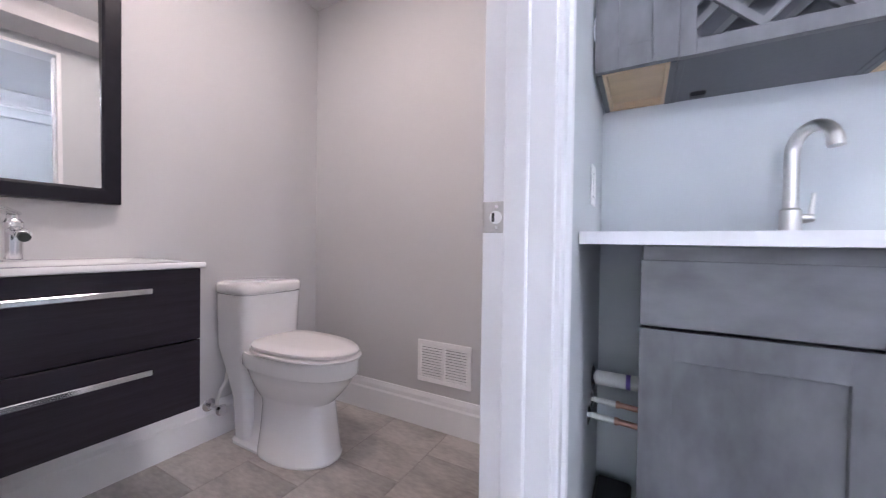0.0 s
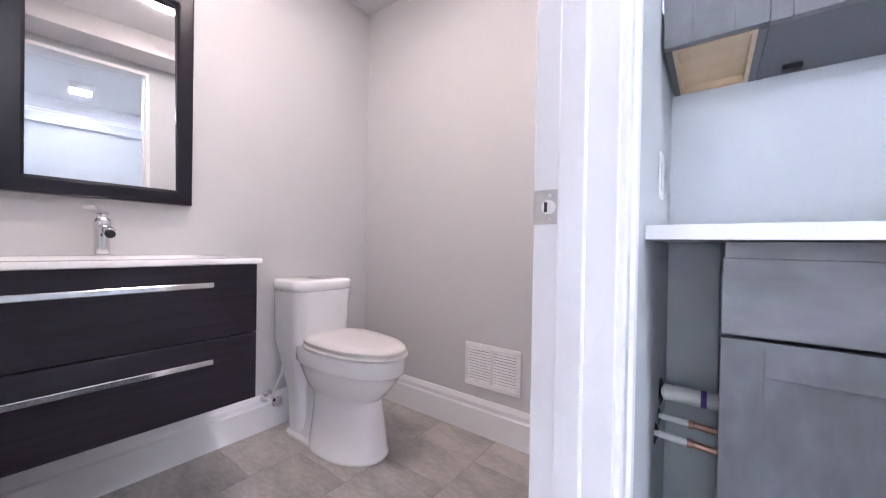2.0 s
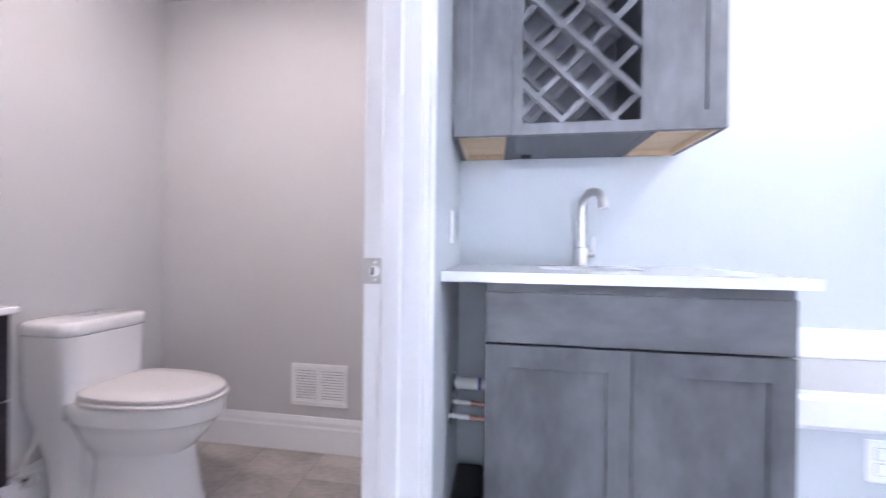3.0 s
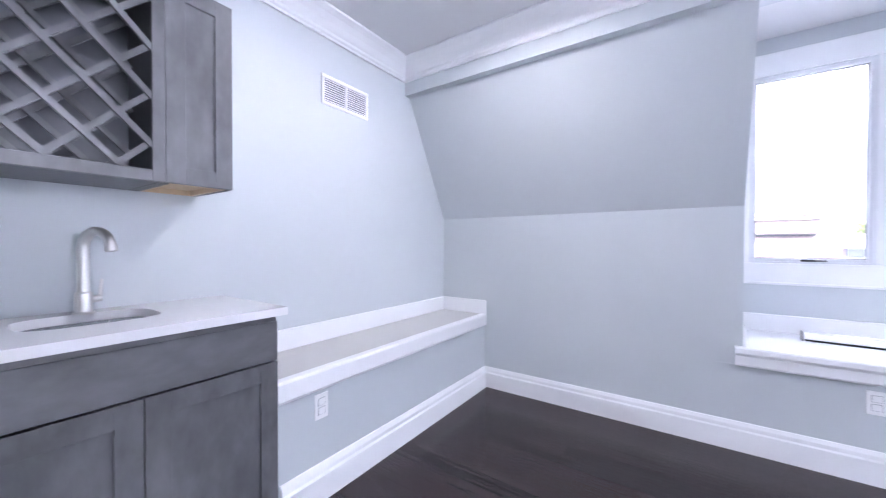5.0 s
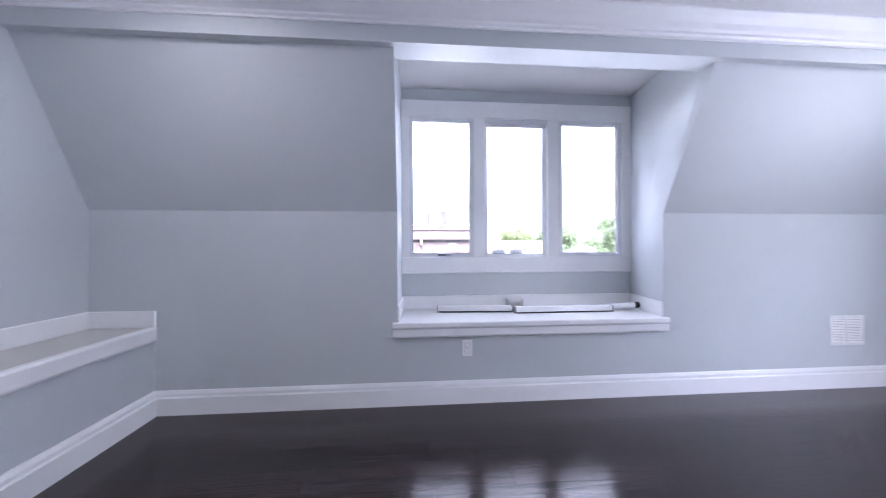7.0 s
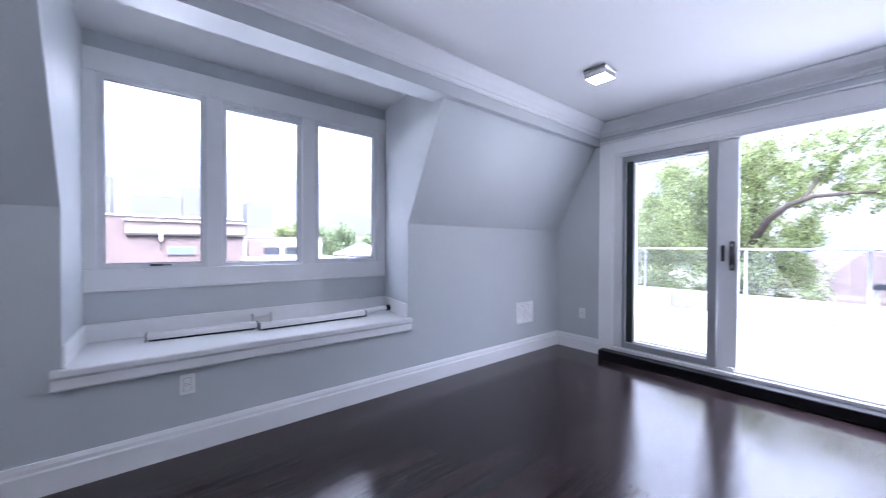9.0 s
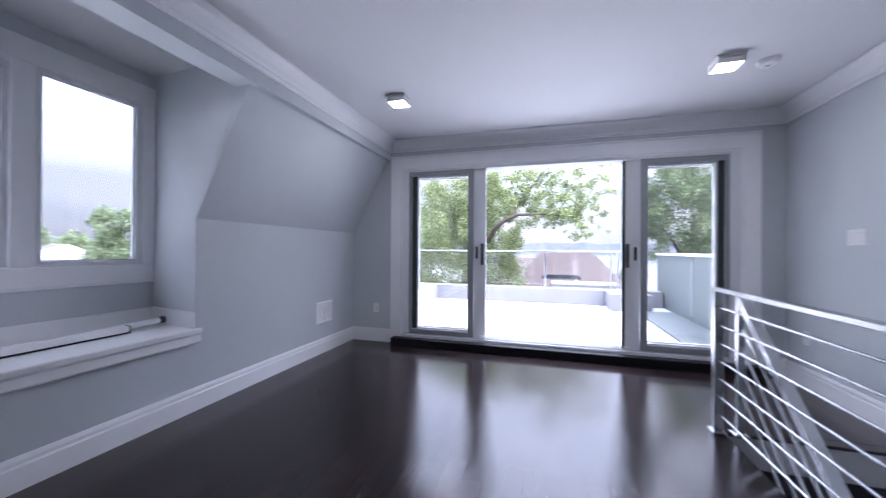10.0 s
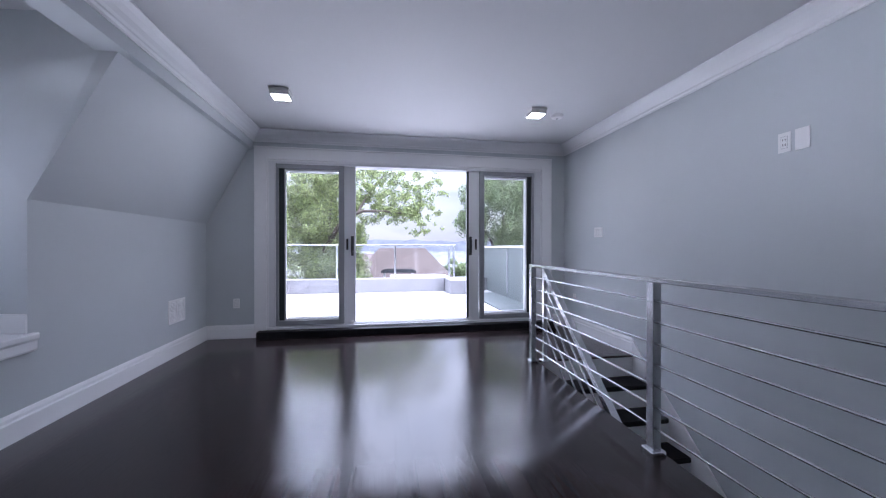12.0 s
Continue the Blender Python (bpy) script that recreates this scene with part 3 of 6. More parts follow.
# ---- dormer window ----
win = thing("window_1", (-0.56, 3.07, 0.9), "white three-part casement window with flat casing", "window", kind="structure")
WX = -0.56
for nm, a in (("head_casing", (2.03, 2.25, 4.13, 2.394)), ("sill_casing", (2.03, 0.91, 4.13, 1.035)), ("side_casing", (2.03, 1.035, 2.10, 2.25)), ("side_casing", (4.02, 1.035, 4.12, 2.25)),
              ("mullion", (2.665, 1.035, 2.765, 2.25)), ("mullion", (3.33, 1.035, 3.435, 2.25))):
    bm = nb()
    proud = 0.022 if nm != "mullion" else 0.018
    box(bm, WX - (0.12 if nm == "mullion" else 0.0), a[0], a[1], WX + proud, a[2], a[3], b=0.004)
    part(nm, bm, TRIM, win)
bm = nb()
box(bm, WX - 0.01, 2.02, 0.895, WX + 0.03, 4.12, 0.912, b=0.004)
part("apron_bead", bm, TRIM, win)


def sash(name, y0, y1, z0, z1, x, w, pane_x):
    """A sash with rails w wide; x: its inner face."""
    bm = nb()
    box(bm, x - 0.045, y0, z0, x, y0 + w, z1, b=0.003)
    box(bm, x - 0.045, y1 - w, z0, x, y1, z1, b=0.003)
    box(bm, x - 0.045, y0 + w, z0, x, y1 - w, z0 + w, b=0.003)
    box(bm, x - 0.045, y0 + w, z1 - w, x, y1 - w, z1, b=0.003)
    s = part(name, bm, VINYL, win)
    p = part("pane", boxed(pane_x - 0.004, y0 + w * 0.6, z0 + w * 0.6, pane_x, y1 - w * 0.6, z1 - w * 0.6), GLASS, s)
    p.visible_shadow = False
    # grey beads hold the glass; their grey also stands for its shadow line
    bm = nb()
    g0, g1, h0, h1, g = y0 + w - 0.001, y1 - w + 0.001, z0 + w - 0.001, z1 - w + 0.001, 0.007
    for a in ((g0, h0, g0 + g, h1), (g1 - g, h0, g1, h1), (g0 + g, h0, g1 - g, h0 + g), (g0 + g, h1 - g, g1 - g, h1)):
        box(bm, pane_x + 0.001, a[0], a[1], pane_x + 0.010, a[2], a[3])
    part("glazing_bead", bm, GREYVINYL, s, "grey glazing bead, also for the shadow line round the glass")
    # the sash's stepped inner edge
    bm = nb()
    e = 0.011
    for a in ((y0, z0, y0 + e, z1), (y1 - e, z0, y1, z1), (y0 + e, z0, y1 - e, z0 + e), (y0 + e, z1 - e, y1 - e, z1)):
        box(bm, x + 0.0005, a[0], a[1], x + 0.008, a[2], a[3], b=0.002)
    part("stop_bead", bm, VINYL, s)
    return s


s1 = sash("sash", 2.10, 2.665, 1.035, 2.25, WX + 0.008, 0.030, WX - 0.02)
sash("fixed_light", 2.765, 3.33, 1.035, 2.25, WX - 0.02, 0.024, WX - 0.045)
s3 = sash("sash", 3.435, 4.02, 1.035, 2.25, WX + 0.008, 0.034, WX - 0.02)
bm = nb()
box(bm, WX - 0.02, 2.765, 2.215, WX + 0.006, 3.33, 2.25, b=0.003)
box(bm, WX - 0.02, 2.765, 2.185, WX - 0.005, 3.33, 2.215, b=0.003)
part("head_stop", bm, VINYL, win)
for y, m, s in ((2.40, BLACK, s1), (3.76, PLASTIC, s3)):
    bm = nb()
    box(bm, WX + 0.008, y - 0.05, 1.048, WX + 0.03, y + 0.02, 1.062, b=0.003)
    box(bm, WX + 0.012, y + 0.015, 1.050, WX + 0.036, y + 0.065, 1.058, b=0.003)
    part("crank", bm, m, s, "folding window crank")

# the seat in the dormer
seat = thing("window_seat", (-0.25, 3.0, 0.48), "white painted window seat ledge in the dormer", "window seat", kind="structure")
bm = nb()
prism(bm, [(-0.58, 0.535), (0.002, 0.535), (0.002, SEAT), (-0.58, SEAT)], "y", 2.022, 4.018)
for v in bm.verts:
    if v.co.x < -0.1:
        v.co.y += 0.07 if v.co.y > 3 else 0.01
part("board", bm, TRIM, seat)
bm = nb()
prism(bm, [(0.002, 0.482), (0.025, 0.482), (0.030, 0.492), (0.030, 0.540), (0.036, 0.548), (0.041, 0.556), (0.041, 0.580), (0.036, 0.587), (0.002, 0.587)], "y", 1.988, 4.040)
part("nosing", bm, TRIM, seat)
bm = nb()
box(bm, -0.556, 2.04, SEAT, -0.540, 4.10, 0.70, b=0.004)
part("upstand", bm, TRIM, seat)
for lo, hi, sk in ((2.021, 2.037, 0.012), (4.003, 4.019, 0.09)):
    bm = nb()
    box(bm, -0.54, lo, SEAT, 0.0, hi, 0.70, b=0.003)
    for v in bm.verts:
        v.co.y += sk * max(0, -v.co.x) / 0.53
    part("upstand", bm, TRIM, seat)

# ---- terrace doors ----
td = thing("door_1", (2.45, 6.25, 0.06), "wide white sliding terrace doors, the two middle leaves slid open", "sliding door", kind="structure")
bm = nb()
box(bm, 0.53, YN - 0.022, 0, 0.672, YN - 0.001, 2.29, b=0.004)
part("casing", bm, TRIM, td)
bm = nb()
box(bm, 4.218, YN - 0.022, 0, 4.362, YN - 0.001, 2.29, b=0.004)
part("casing", bm, TRIM, td)
bm = nb()
box(bm, 0.672, YN - 0.022, 2.155, 4.218, YN - 0.001, 2.29, b=0.004)
part("head_casing", bm, TRIM, td)
bm = nb()
box(bm, 0.528, YN - 0.029, 2.29, 4.364, YN - 0.001, 2.312, b=0.005)
part("cap_moulding", bm, TRIM, td)
for x0, x1 in ((0.672, 0.690), (4.200, 4.218)):
    bm = nb()
    box(bm, x0, YN - 0.010, 0.120, x1, YN - 0.003, 2.155, b=0.002)
    part("stop_bead", bm, TRIM, td)
bm = nb()
box(bm, 0.690, YN - 0.010, 2.137, 4.200, YN - 0.003, 2.155, b=0.002)
part("stop_bead", bm, TRIM, td)
for x0, x1 in ((0.665, 0.765), (4.115, 4.225)):
    bm = nb()
    box(bm, x0, YN - 0.002, 0.125, x1, 6.37, 2.16, b=0.003)
    part("jamb", bm, VINYL, td)
bm = nb()
box(bm, 0.765, YN - 0.002, 2.115, 4.115, 6.37, 2.16, b=0.003)
part("head_track", bm, VINYL, td)
bm = nb()
box(bm, 0.665, YN - 0.016, 0.064, 4.225, 6.39, 0.115, b=0.004)
for y in (6.20, 6.24, 6.285, 6.33):
    box(bm, 0.765, y - 0.003, 0.115, 4.115, y + 0.003, 0.132)
part("sill_track", bm, VINYL, td)


def leaf(name, x0, x1, y0, y1, w0, w1, rail, mat, z0=0.132, z1=2.112, pane=True):
    bm = nb()
    box(bm, x0, y0, z0, x0 + w0, y1, z1, b=0.003)
    box(bm, x1 - w1, y0, z0, x1, y1, z1, b=0.003)
    box(bm, x0 + w0, y0, z0, x1 - w1, y1, z0 + rail, b=0.003)
    box(bm, x0 + w0, y0, z1 - rail, x1 - w1, y1, z1, b=0.003)
    s = part(name, bm, mat, td)
    if pane:
        ym = (y0 + y1) / 2
        p = part("pane", boxed(x0 + w0 * 0.7, ym - 0.003, z0 + rail * 0.7, x1 - w1 * 0.7, ym + 0.003, z1 - rail * 0.7), GLASS, s)
        p.visible_shadow = False
    return s


leaf("fixed_leaf", 0.765, 1.70, 6.310, 6.345, 0.09, 0.09, 0.075, VINYL)
l2 = leaf("sliding_leaf", 0.80, 1.715, 6.225, 6.268, 0.075, 0.145, 0.070, VINYL)
leaf("screen_frame", 0.770, 1.578, 6.178, 6.202, 0.03, 0.068, 0.055, GREYVINYL, pane=False)
leaf("fixed_leaf", 3.20, 4.115, 6.310, 6.345, 0.09, 0.09, 0.075, VINYL)
r2 = leaf("sliding_leaf", 3.168, 4.085, 6.225, 6.268, 0.172, 0.075, 0.070, VINYL)
leaf("screen_frame", 3.335, 4.112, 6.178, 6.202, 0.068, 0.03, 0.055, GREYVINYL, pane=False)
# dark strips put in as the shade deep between jamb and sliding leaf
for x0, x1 in ((0.800, 0.862), (4.025, 4.082)):
    bm = nb()
    box(bm, x0, 6.206, 0.19, x1, 6.2225, 2.06, b=0.002)
    part("screen_edge_shade", bm, DARKALU, td, "dark strip put in as the shade beside the screen")
bm = nb()
box(bm, 3.1665, 6.2215, 0.135, 3.198, 6.2248, 2.11, b=0.001)
part("weather_strip", bm, DARKALU, r2, "dark weather strip")
for x, s, big in ((1.675, l2, 1), (1.612, l2, 0), (3.222, r2, 1), (3.295, r2, 0)):
    bm = nb()
    if big:
        box(bm, x - 0.018, 6.215, 0.985, x + 0.018, 6.225, 1.235, b=0.004)
        tube(bm, [(x, 6.219, 1.00), (x, 6.185, 1.03), (x, 6.178, 1.11), (x, 6.185, 1.19), (x, 6.219, 1.22)], 0.011, 8)
    else:
        box(bm, x - 0.012, 6.205, 1.06, x + 0.012, 6.226, 1.20, b=0.004)
    part("handle", bm, BLACK, s, "black door pull")
for x in (1.68, 3.205):
    bm = nb()
    box(bm, x - 0.022, 6.176, 0.128, x + 0.022, 6.2, 0.160, b=0.003)
    part("floor_stop", bm, PLASTIC, td)

# dark step under the doors
bm = nb()
box(bm, 0.585, 6.045, 0.0, 4.375, YN - 0.023, 0.088, b=0.006)
struct("sill_step", bm, SILLWOOD, "dark wooden step under the terrace doors", "step")

# ---- the bar ----
bench = thing("bench_ledge", (0.88, 0.2, 0), "white painted ledge with grey front along the bar wall", "ledge", kind="structure")
part("front_panel", boxed(0.0, 0.30, 0, 1.785, 0.404, 0.545), WALL, bench)
bm = nb()
box(bm, 0.002, 0.0, 0.545, 1.785, 0.405, 0.588, b=0.002)
part("top", bm, LEDGETOP, bench)
bm = nb()
prism(bm, [(0.405, 0.498), (0.418, 0.498), (0.424, 0.51), (0.424, 0.580), (0.418, 0.592), (0.38, 0.592), (0.38, 0.588), (0.405, 0.586)], "x", 0.001, 1.785)
part("nosing", bm, TRIM, bench)
bm = nb()
box(bm, 0.018, 0.001, 0.588, 1.80, 0.017, 0.70, b=0.004)
part("upstand", bm, TRIM, bench)
bm = nb()
box(bm, 0.001, 0.001, 0.588, 0.017, 0.424, 0.70, b=0.004)
part("upstand", bm, TRIM, bench)

cab = thing("base_cabinet", (2.21, 0.2, 0), "grey-stained wooden sink base cabinet with one drawer front and two doors", "cabinet")
CX0, CX1, CF = 1.802, 2.632, 0.45
bm = nb()
box(bm, CX0 + 0.004, 0.0, 0.10, CX0 + 0.022, CF - 0.022, 0.884, b=0.001)
box(bm, CX1 - 0.022, 0.0, 0.10, CX1 - 0.004, CF - 0.022, 0.884, b=0.001)
box(bm, CX0 + 0.022, 0.0, 0.10, CX1 - 0.022, CF - 0.022, 0.118)
box(bm, CX0 + 0.022, 0.0, 0.118, CX1 - 0.022, 0.006, 0.884)
part("body", bm, GREYSIDE, cab)
bm = nb()
box(bm, CX0 + 0.02, 0.02, 0.0, CX1 - 0.02, CF - 0.08, 0.10)
part("toe_kick", bm, GREYWOOD_H, cab)
bm = nb()
box(bm, CX0 + 0.004, CF - 0.0215, 0.845, CX1 - 0.004, CF - 0.004, 0.884, b=0.001)
part("top_rail", bm, GREYWOOD_H, cab)
bm = nb()
box(bm, CX0, CF - 0.02, 0.700, CX1, CF, 0.852, b=0.002)
part("drawer_front", bm, GREYWOOD_H, cab)


def shaker(x0, x1, z0, z1, y, w, parent, mat=None, recess=0.009):
    """A shaker door: a recessed panel between two stiles and two rails."""
    m = mat or GREYWOOD
    d = part("door", boxed(x0 + w - 0.002, y - 0.018, z0 + w - 0.002, x1 - w + 0.002, y - recess, z1 - w + 0.002), m, parent)
    for a, b in ((x0, x0 + w), (x1 - w, x1)):
        part("stile", boxed(a, y - 0.02, z0, b, y, z1, b=0.0006), m, d)
    for a, b in ((z0, z0 + w), (z1 - w, z1)):
        part("rail", boxed(x0 + w, y - 0.02, a, x1 - w, y, b, b=0.0006), m, d)
    return d


CM = 2.217
shaker(CM + 0.0015, CX1, 0.105, 0.693, CF, 0.066, cab)
shaker(CX0, CM - 0.0015, 0.105, 0.693, CF, 0.066, cab)

# worktop with a sink cut-out
top = thing("worktop", (2.28, 0.26, 0.885), "white quartz worktop with a sink cut-out", "worktop")
TX0, TX1, TY1 = 1.805, 2.758, 0.527
SX, SY, RA, RB = 2.285, 0.215, 0.165, 0.125
N = 64


def oval(cx, cy, a, b, z, e=0.55):
    out = []
    for k in range(N):
        t = 2 * math.pi * k / N
        c, s = math.cos(t), math.sin(t)
        out.append(Vector((cx + a * math.copysign(abs(c) ** e, c), cy + b * math.copysign(abs(s) ** e, s), z)))
    return out


def rect(z):
    out = []
    for p in oval(SX, SY, 1, 1, z, 1):
        d = p - Vector((SX, SY, z))
        k = min(((TX1 - SX) if d.x > 0 else (SX - TX0)) / max(abs(d.x), 1e-6), ((TY1 - SY) if d.y > 0 else (SY - 0.001)) / max(abs(d.y), 1e-6))
        out.append(Vector((SX, SY, z)) + d * k)
    for cx, cy in ((TX0, 0.001), (TX1, 0.001), (TX0, TY1), (TX1, TY1)):
        i = min(range(N), key=lambda j: (out[j].x - cx) ** 2 + (out[j].y - cy) ** 2)
        out[i] = Vector((cx, cy, z))
    return out


bm = nb()
loft(bm, [oval(SX, SY, RA, RB, 0.915), rect(0.915), rect(0.886), oval(SX, SY, RA, RB, 0.886), oval(SX, SY, RA, RB, 0.915)], False, False)
bmesh.ops.remove_doubles(bm, verts=bm.verts, dist=1e-5)
part("slab", bm, QUARTZ, top)
sink = thing("bar_sink", (SX, SY, 0.74), "small undermount stainless steel bar sink", "sink")
bm = nb()
rings = [oval(SX, SY, RA + 0.012, RB + 0.012, 0.885), oval(SX, SY, RA + 0.002, RB + 0.002, 0.885)]
for k in range(1, 8):
    t = k / 7 * math.pi / 2
    rings.append(oval(SX, SY, (RA + 0.002) * (0.45 + 0.55 * math.cos(t)), (RB + 0.002) * (0.45 + 0.55 * math.cos(t)), 0.885 - 0.14 * math.sin(t) ** 0.7))
loft(bm, rings, False, True)
smooth(part("bowl", bm, STEEL, sink))
bm = nb()
turned(bm, (SX, SY, 0.745), [(0.03, 0), (0.03, 0.004), (0.02, 0.005)], 20)
part("drain", bm, CHROME, sink)

fau = thing("bar_faucet", (2.28, 0.095, 0.915), "brushed nickel gooseneck bar faucet", "faucet")
FX, FY = 2.28, 0.095
SD = Vector((-0.36, 0.93, 0)).normalized()
bm = nb()
turned(bm, (FX, FY, 0.915), [(0.028, 0), (0.028, 0.005), (0.0235, 0.009), (0.0235, 0.030), (0.0225, 0.032), (0.0225, 0.070), (0.017, 0.076)], 28)
smooth(part("base", bm, NICKEL, fau))
pts = [Vector((FX, FY, 0.985)), Vector((FX, FY, 1.06)), Vector((FX, FY, 1.135))]
for k in range(1, 13):
    a = math.pi - math.pi * 0.90 * k / 12
    pts.append(Vector((FX, FY, 1.135)) + SD * (0.062 + 0.062 * math.cos(a)) + Vector((0, 0, 0.058 * math.sin(a))))
bm = nb()
tube(bm, pts, [0.0165] * 3 + [0.0165 - 0.002 * k / 12 for k in range(1, 13)], 18)
smooth(part("neck", bm, NICKEL, fau))
bm = nb()
e = pts[-1]
tube(bm, [e + Vector((0, 0, 0.004)), e + SD * 0.003 + Vector((0, 0, -0.012)), e + SD * 0.005 + Vector((0, 0, -0.026))], [0.0150, 0.0165, 0.0165], 18)
smooth(part("spout_tip", bm, NICKEL, fau))
bm = nb()
tube(bm, [(FX - 0.020, FY, 0.962), (FX - 0.045, FY, 0.965)], [0.013, 0.011], 14)
tube(bm, [(FX - 0.040, FY, 0.962), (FX - 0.046, FY, 1.03)], [0.006, 0.0045], 10)
smooth(part("lever", bm, NICKEL, fau))

# wall cabinets
UF, UZ0, UZ1 = 0.33, 1.356, 2.046


def wall_box(x0, x1):
    bm = nb()
    box(bm, x0, 0.001, UZ0, x0 + 0.016, UF - 0.022, UZ1, b=0.001)
    box(bm, x1 - 0.016, 0.001, UZ0, x1, UF - 0.022, UZ1, b=0.001)
    box(bm, x0 + 0.016, 0.001, UZ1 - 0.016, x1 - 0.016, UF - 0.022, UZ1)
    return bm


for x0, x1 in ((2.559, 2.753), (1.910, 2.121)):
    wc = thing("wall_cabinet", ((x0 + x1) / 2, 0.2, UZ0), "grey-stained wall cabinet with a shaker door and bare ply bottom", "cabinet", "bar wall cabinets")
    part("body", wall_box(x0, x1), GREYSIDE, wc)
    bm = nb()
    box(bm, x0 + 0.016, 0.012, UZ0 + 0.022, x1 - 0.016, UF - 0.03, UZ0 + 0.034)
    part("bottom_panel", bm, PLY, wc, "unfinished birch ply bottom")
    bm = nb()
    for a in ((x0 + 0.016, 0.002, x0 + 0.026, UF - 0.024), (x1 - 0.026, 0.002, x1 - 0.016, UF - 0.024), (x0 + 0.026, 0.002, x1 - 0.026, 0.014), (x0 + 0.026, UF - 0.036, x1 - 0.026, UF - 0.024)):
        box(bm, a[0], a[1], UZ0 + 0.001, a[2], a[3], UZ0 + 0.03, b=0.001)
    part("bottom_rail", bm, PLY, wc, "bare ply edging")
    shaker(x0, x1, UZ0 + 0.002, UZ1, UF, 0.058, wc)
    if x0 > 2.5:
        for z in (1.48, 1.94):
            bm = nb()
            box(bm, x1 + 0.001, UF - 0.028, z - 0.028, x1 + 0.0065, UF - 0.004, z + 0.028, b=0.002)
            tube(bm, [(x1 + 0.003, UF - 0.004, z - 0.03), (x1 + 0.004, UF + 0.008, z), (x1 + 0.003, UF - 0.004, z + 0.03)], 0.004, 8)
            part("hinge", bm, CHROME, wc, "chrome hinge")

rack = thing("wine_rack", (2.35, 0.2, UZ0), "grey-stained wall cabinet with a diagonal wine lattice front", "wine rack", "bar wall cabinets")
RX0, RX1 = 2.1215, 2.5585
bm = wall_box(RX0, RX1)
part("body", bm, GREYSIDE, rack)
part("back_panel", boxed(RX0 + 0.016, 0.002, UZ0 + 0.02, RX1 - 0.016, 0.008, UZ1 - 0.016), GREYSIDE, rack)
bm = nb()
box(bm, RX0 + 0.016, 0.002, UZ0 + 0.001, RX1 - 0.016, UF - 0.022, UZ0 + 0.016, b=0.001)
part("bottom_panel", bm, GREYSIDE, rack)
bm = nb()
for a in ((RX0, UZ0, RX0 + 0.036, UZ1), (RX1 - 0.036, UZ0, RX1, UZ1), (RX0 + 0.036, UZ0, RX1 - 0.036, UZ0 + 0.038), (RX0 + 0.036, UZ1 - 0.038, RX1 - 0.036, UZ1)):
    box(bm, a[0], UF - 0.021, a[1], a[2], UF, a[3], b=0.0015)
part("face_frame", bm, GREYWOOD, rack)


def clipped(p, d, x0, x1, z0, z1):
    """The stretch of a sloped line within a rectangle."""
    ts = []
    for k, lo, hi in ((0, x0, x1), (1, z0, z1)):
        a, b = sorted(((lo - p[k]) / d[k], (hi - p[k]) / d[k]))
        ts.append((a, b))
    return max(ts[0][0], ts[1][0]), min(ts[0][1], ts[1][1])


lx0, lx1, lz0, lz1 = RX0 + 0.030, RX1 - 0.030, UZ0 + 0.032, UZ1 - 0.032
for yy, depth in ((UF - 0.016, 0.011), (0.09, 0.011)):
    for sgn in (1, -1):
        d = (math.cos(radians(45)), sgn * math.sin(radians(45)))
        for k in range(-8, 9):
            c = ((2.381 if sgn > 0 else 2.416) + k * 0.158, 1.701)
            t0, t1 = clipped(c, d, lx0, lx1, lz0, lz1)
            if t1 - t0 < 0.04:
                continue
            bm = nb()
            off = 0.0057 if sgn > 0 else -0.0057
            bar(bm, (c[0] + d[0] * t0, yy + off, c[1] + d[1] * t0), (c[0] + d[0] * t1, yy + off, c[1] + d[1] * t1), depth, 0.018, (-d[1], 0, d[0]))
            part("lattice_strip", bm, GREYWOOD, rack)
bm = nb()
box(bm, 2.47, 0.05, UZ0 - 0.012, 2.51, 0.075, UZ0 + 0.001, b=0.003)
part("clip", bm, BLACK, rack, "small dark clip")

# stub pipes beside the cabinet
drain = thing("drain_pipe", (2.70, 0.17, 0.46), "white plastic drain stub with a chrome escutcheon", "pipe", "plumbing stubs")
bm = nb()
tube(bm, [(XB - 0.001, 0.17, 0.465), (CX1 - 0.005, 0.17, 0.465)], 0.022, 18)
smooth(part("pipe", bm, PVC, drain))
bm = nb()
tube(bm, [(XB - 0.095, 0.17, 0.465), (XB - 0.108, 0.17, 0.465)], 0.0226, 18)
smooth(part("primer_band", bm, PURPLE, drain, "purple primer stripe"))
bm = nb()
tube(bm, [(XB - 0.001, 0.17, 0.465), (XB - 0.005, 0.17, 0.465), (XB - 0.012, 0.17, 0.465)], [0.042, 0.040, 0.024], 24)
smooth(part("escutcheon", bm, CHROME, drain))
for y, z in ((0.20, 0.405), (0.27, 0.385)):
    sp = thing("supply_pipe", (2.70, y, z), "white supply stub with a copper end and chrome escutcheon", "pipe", "plumbing stubs")
    bm = nb()
    tube(bm, [(XB - 0.001, y, z), (XB - 0.07, y, z - 0.003)], 0.0085, 14)
    smooth(part("pipe", bm, PVC, sp))
    bm = nb()
    tube(bm, [(XB - 0.070, y, z - 0.003), (XB - 0.08, y, z - 0.003), (XB - 0.082, y, z - 0.003), (XB - 0.13, y, z - 0.006)], [0.011, 0.011, 0.0085, 0.0085], 14)
    smooth(part("copper_end", bm, COPPER, sp, "copper pipe end"))
    bm = nb()
    tube(bm, [(XB - 0.001, y, z), (XB - 0.004, y, z), (XB - 0.010, y, z)], [0.030, 0.029, 0.012], 24)
    smooth(part("escutcheon", bm, CHROME, sp))
bm = nb()
box(bm, 2.645, 0.04, 0.0, 2.755, 0.33, 0.085, b=0.01)
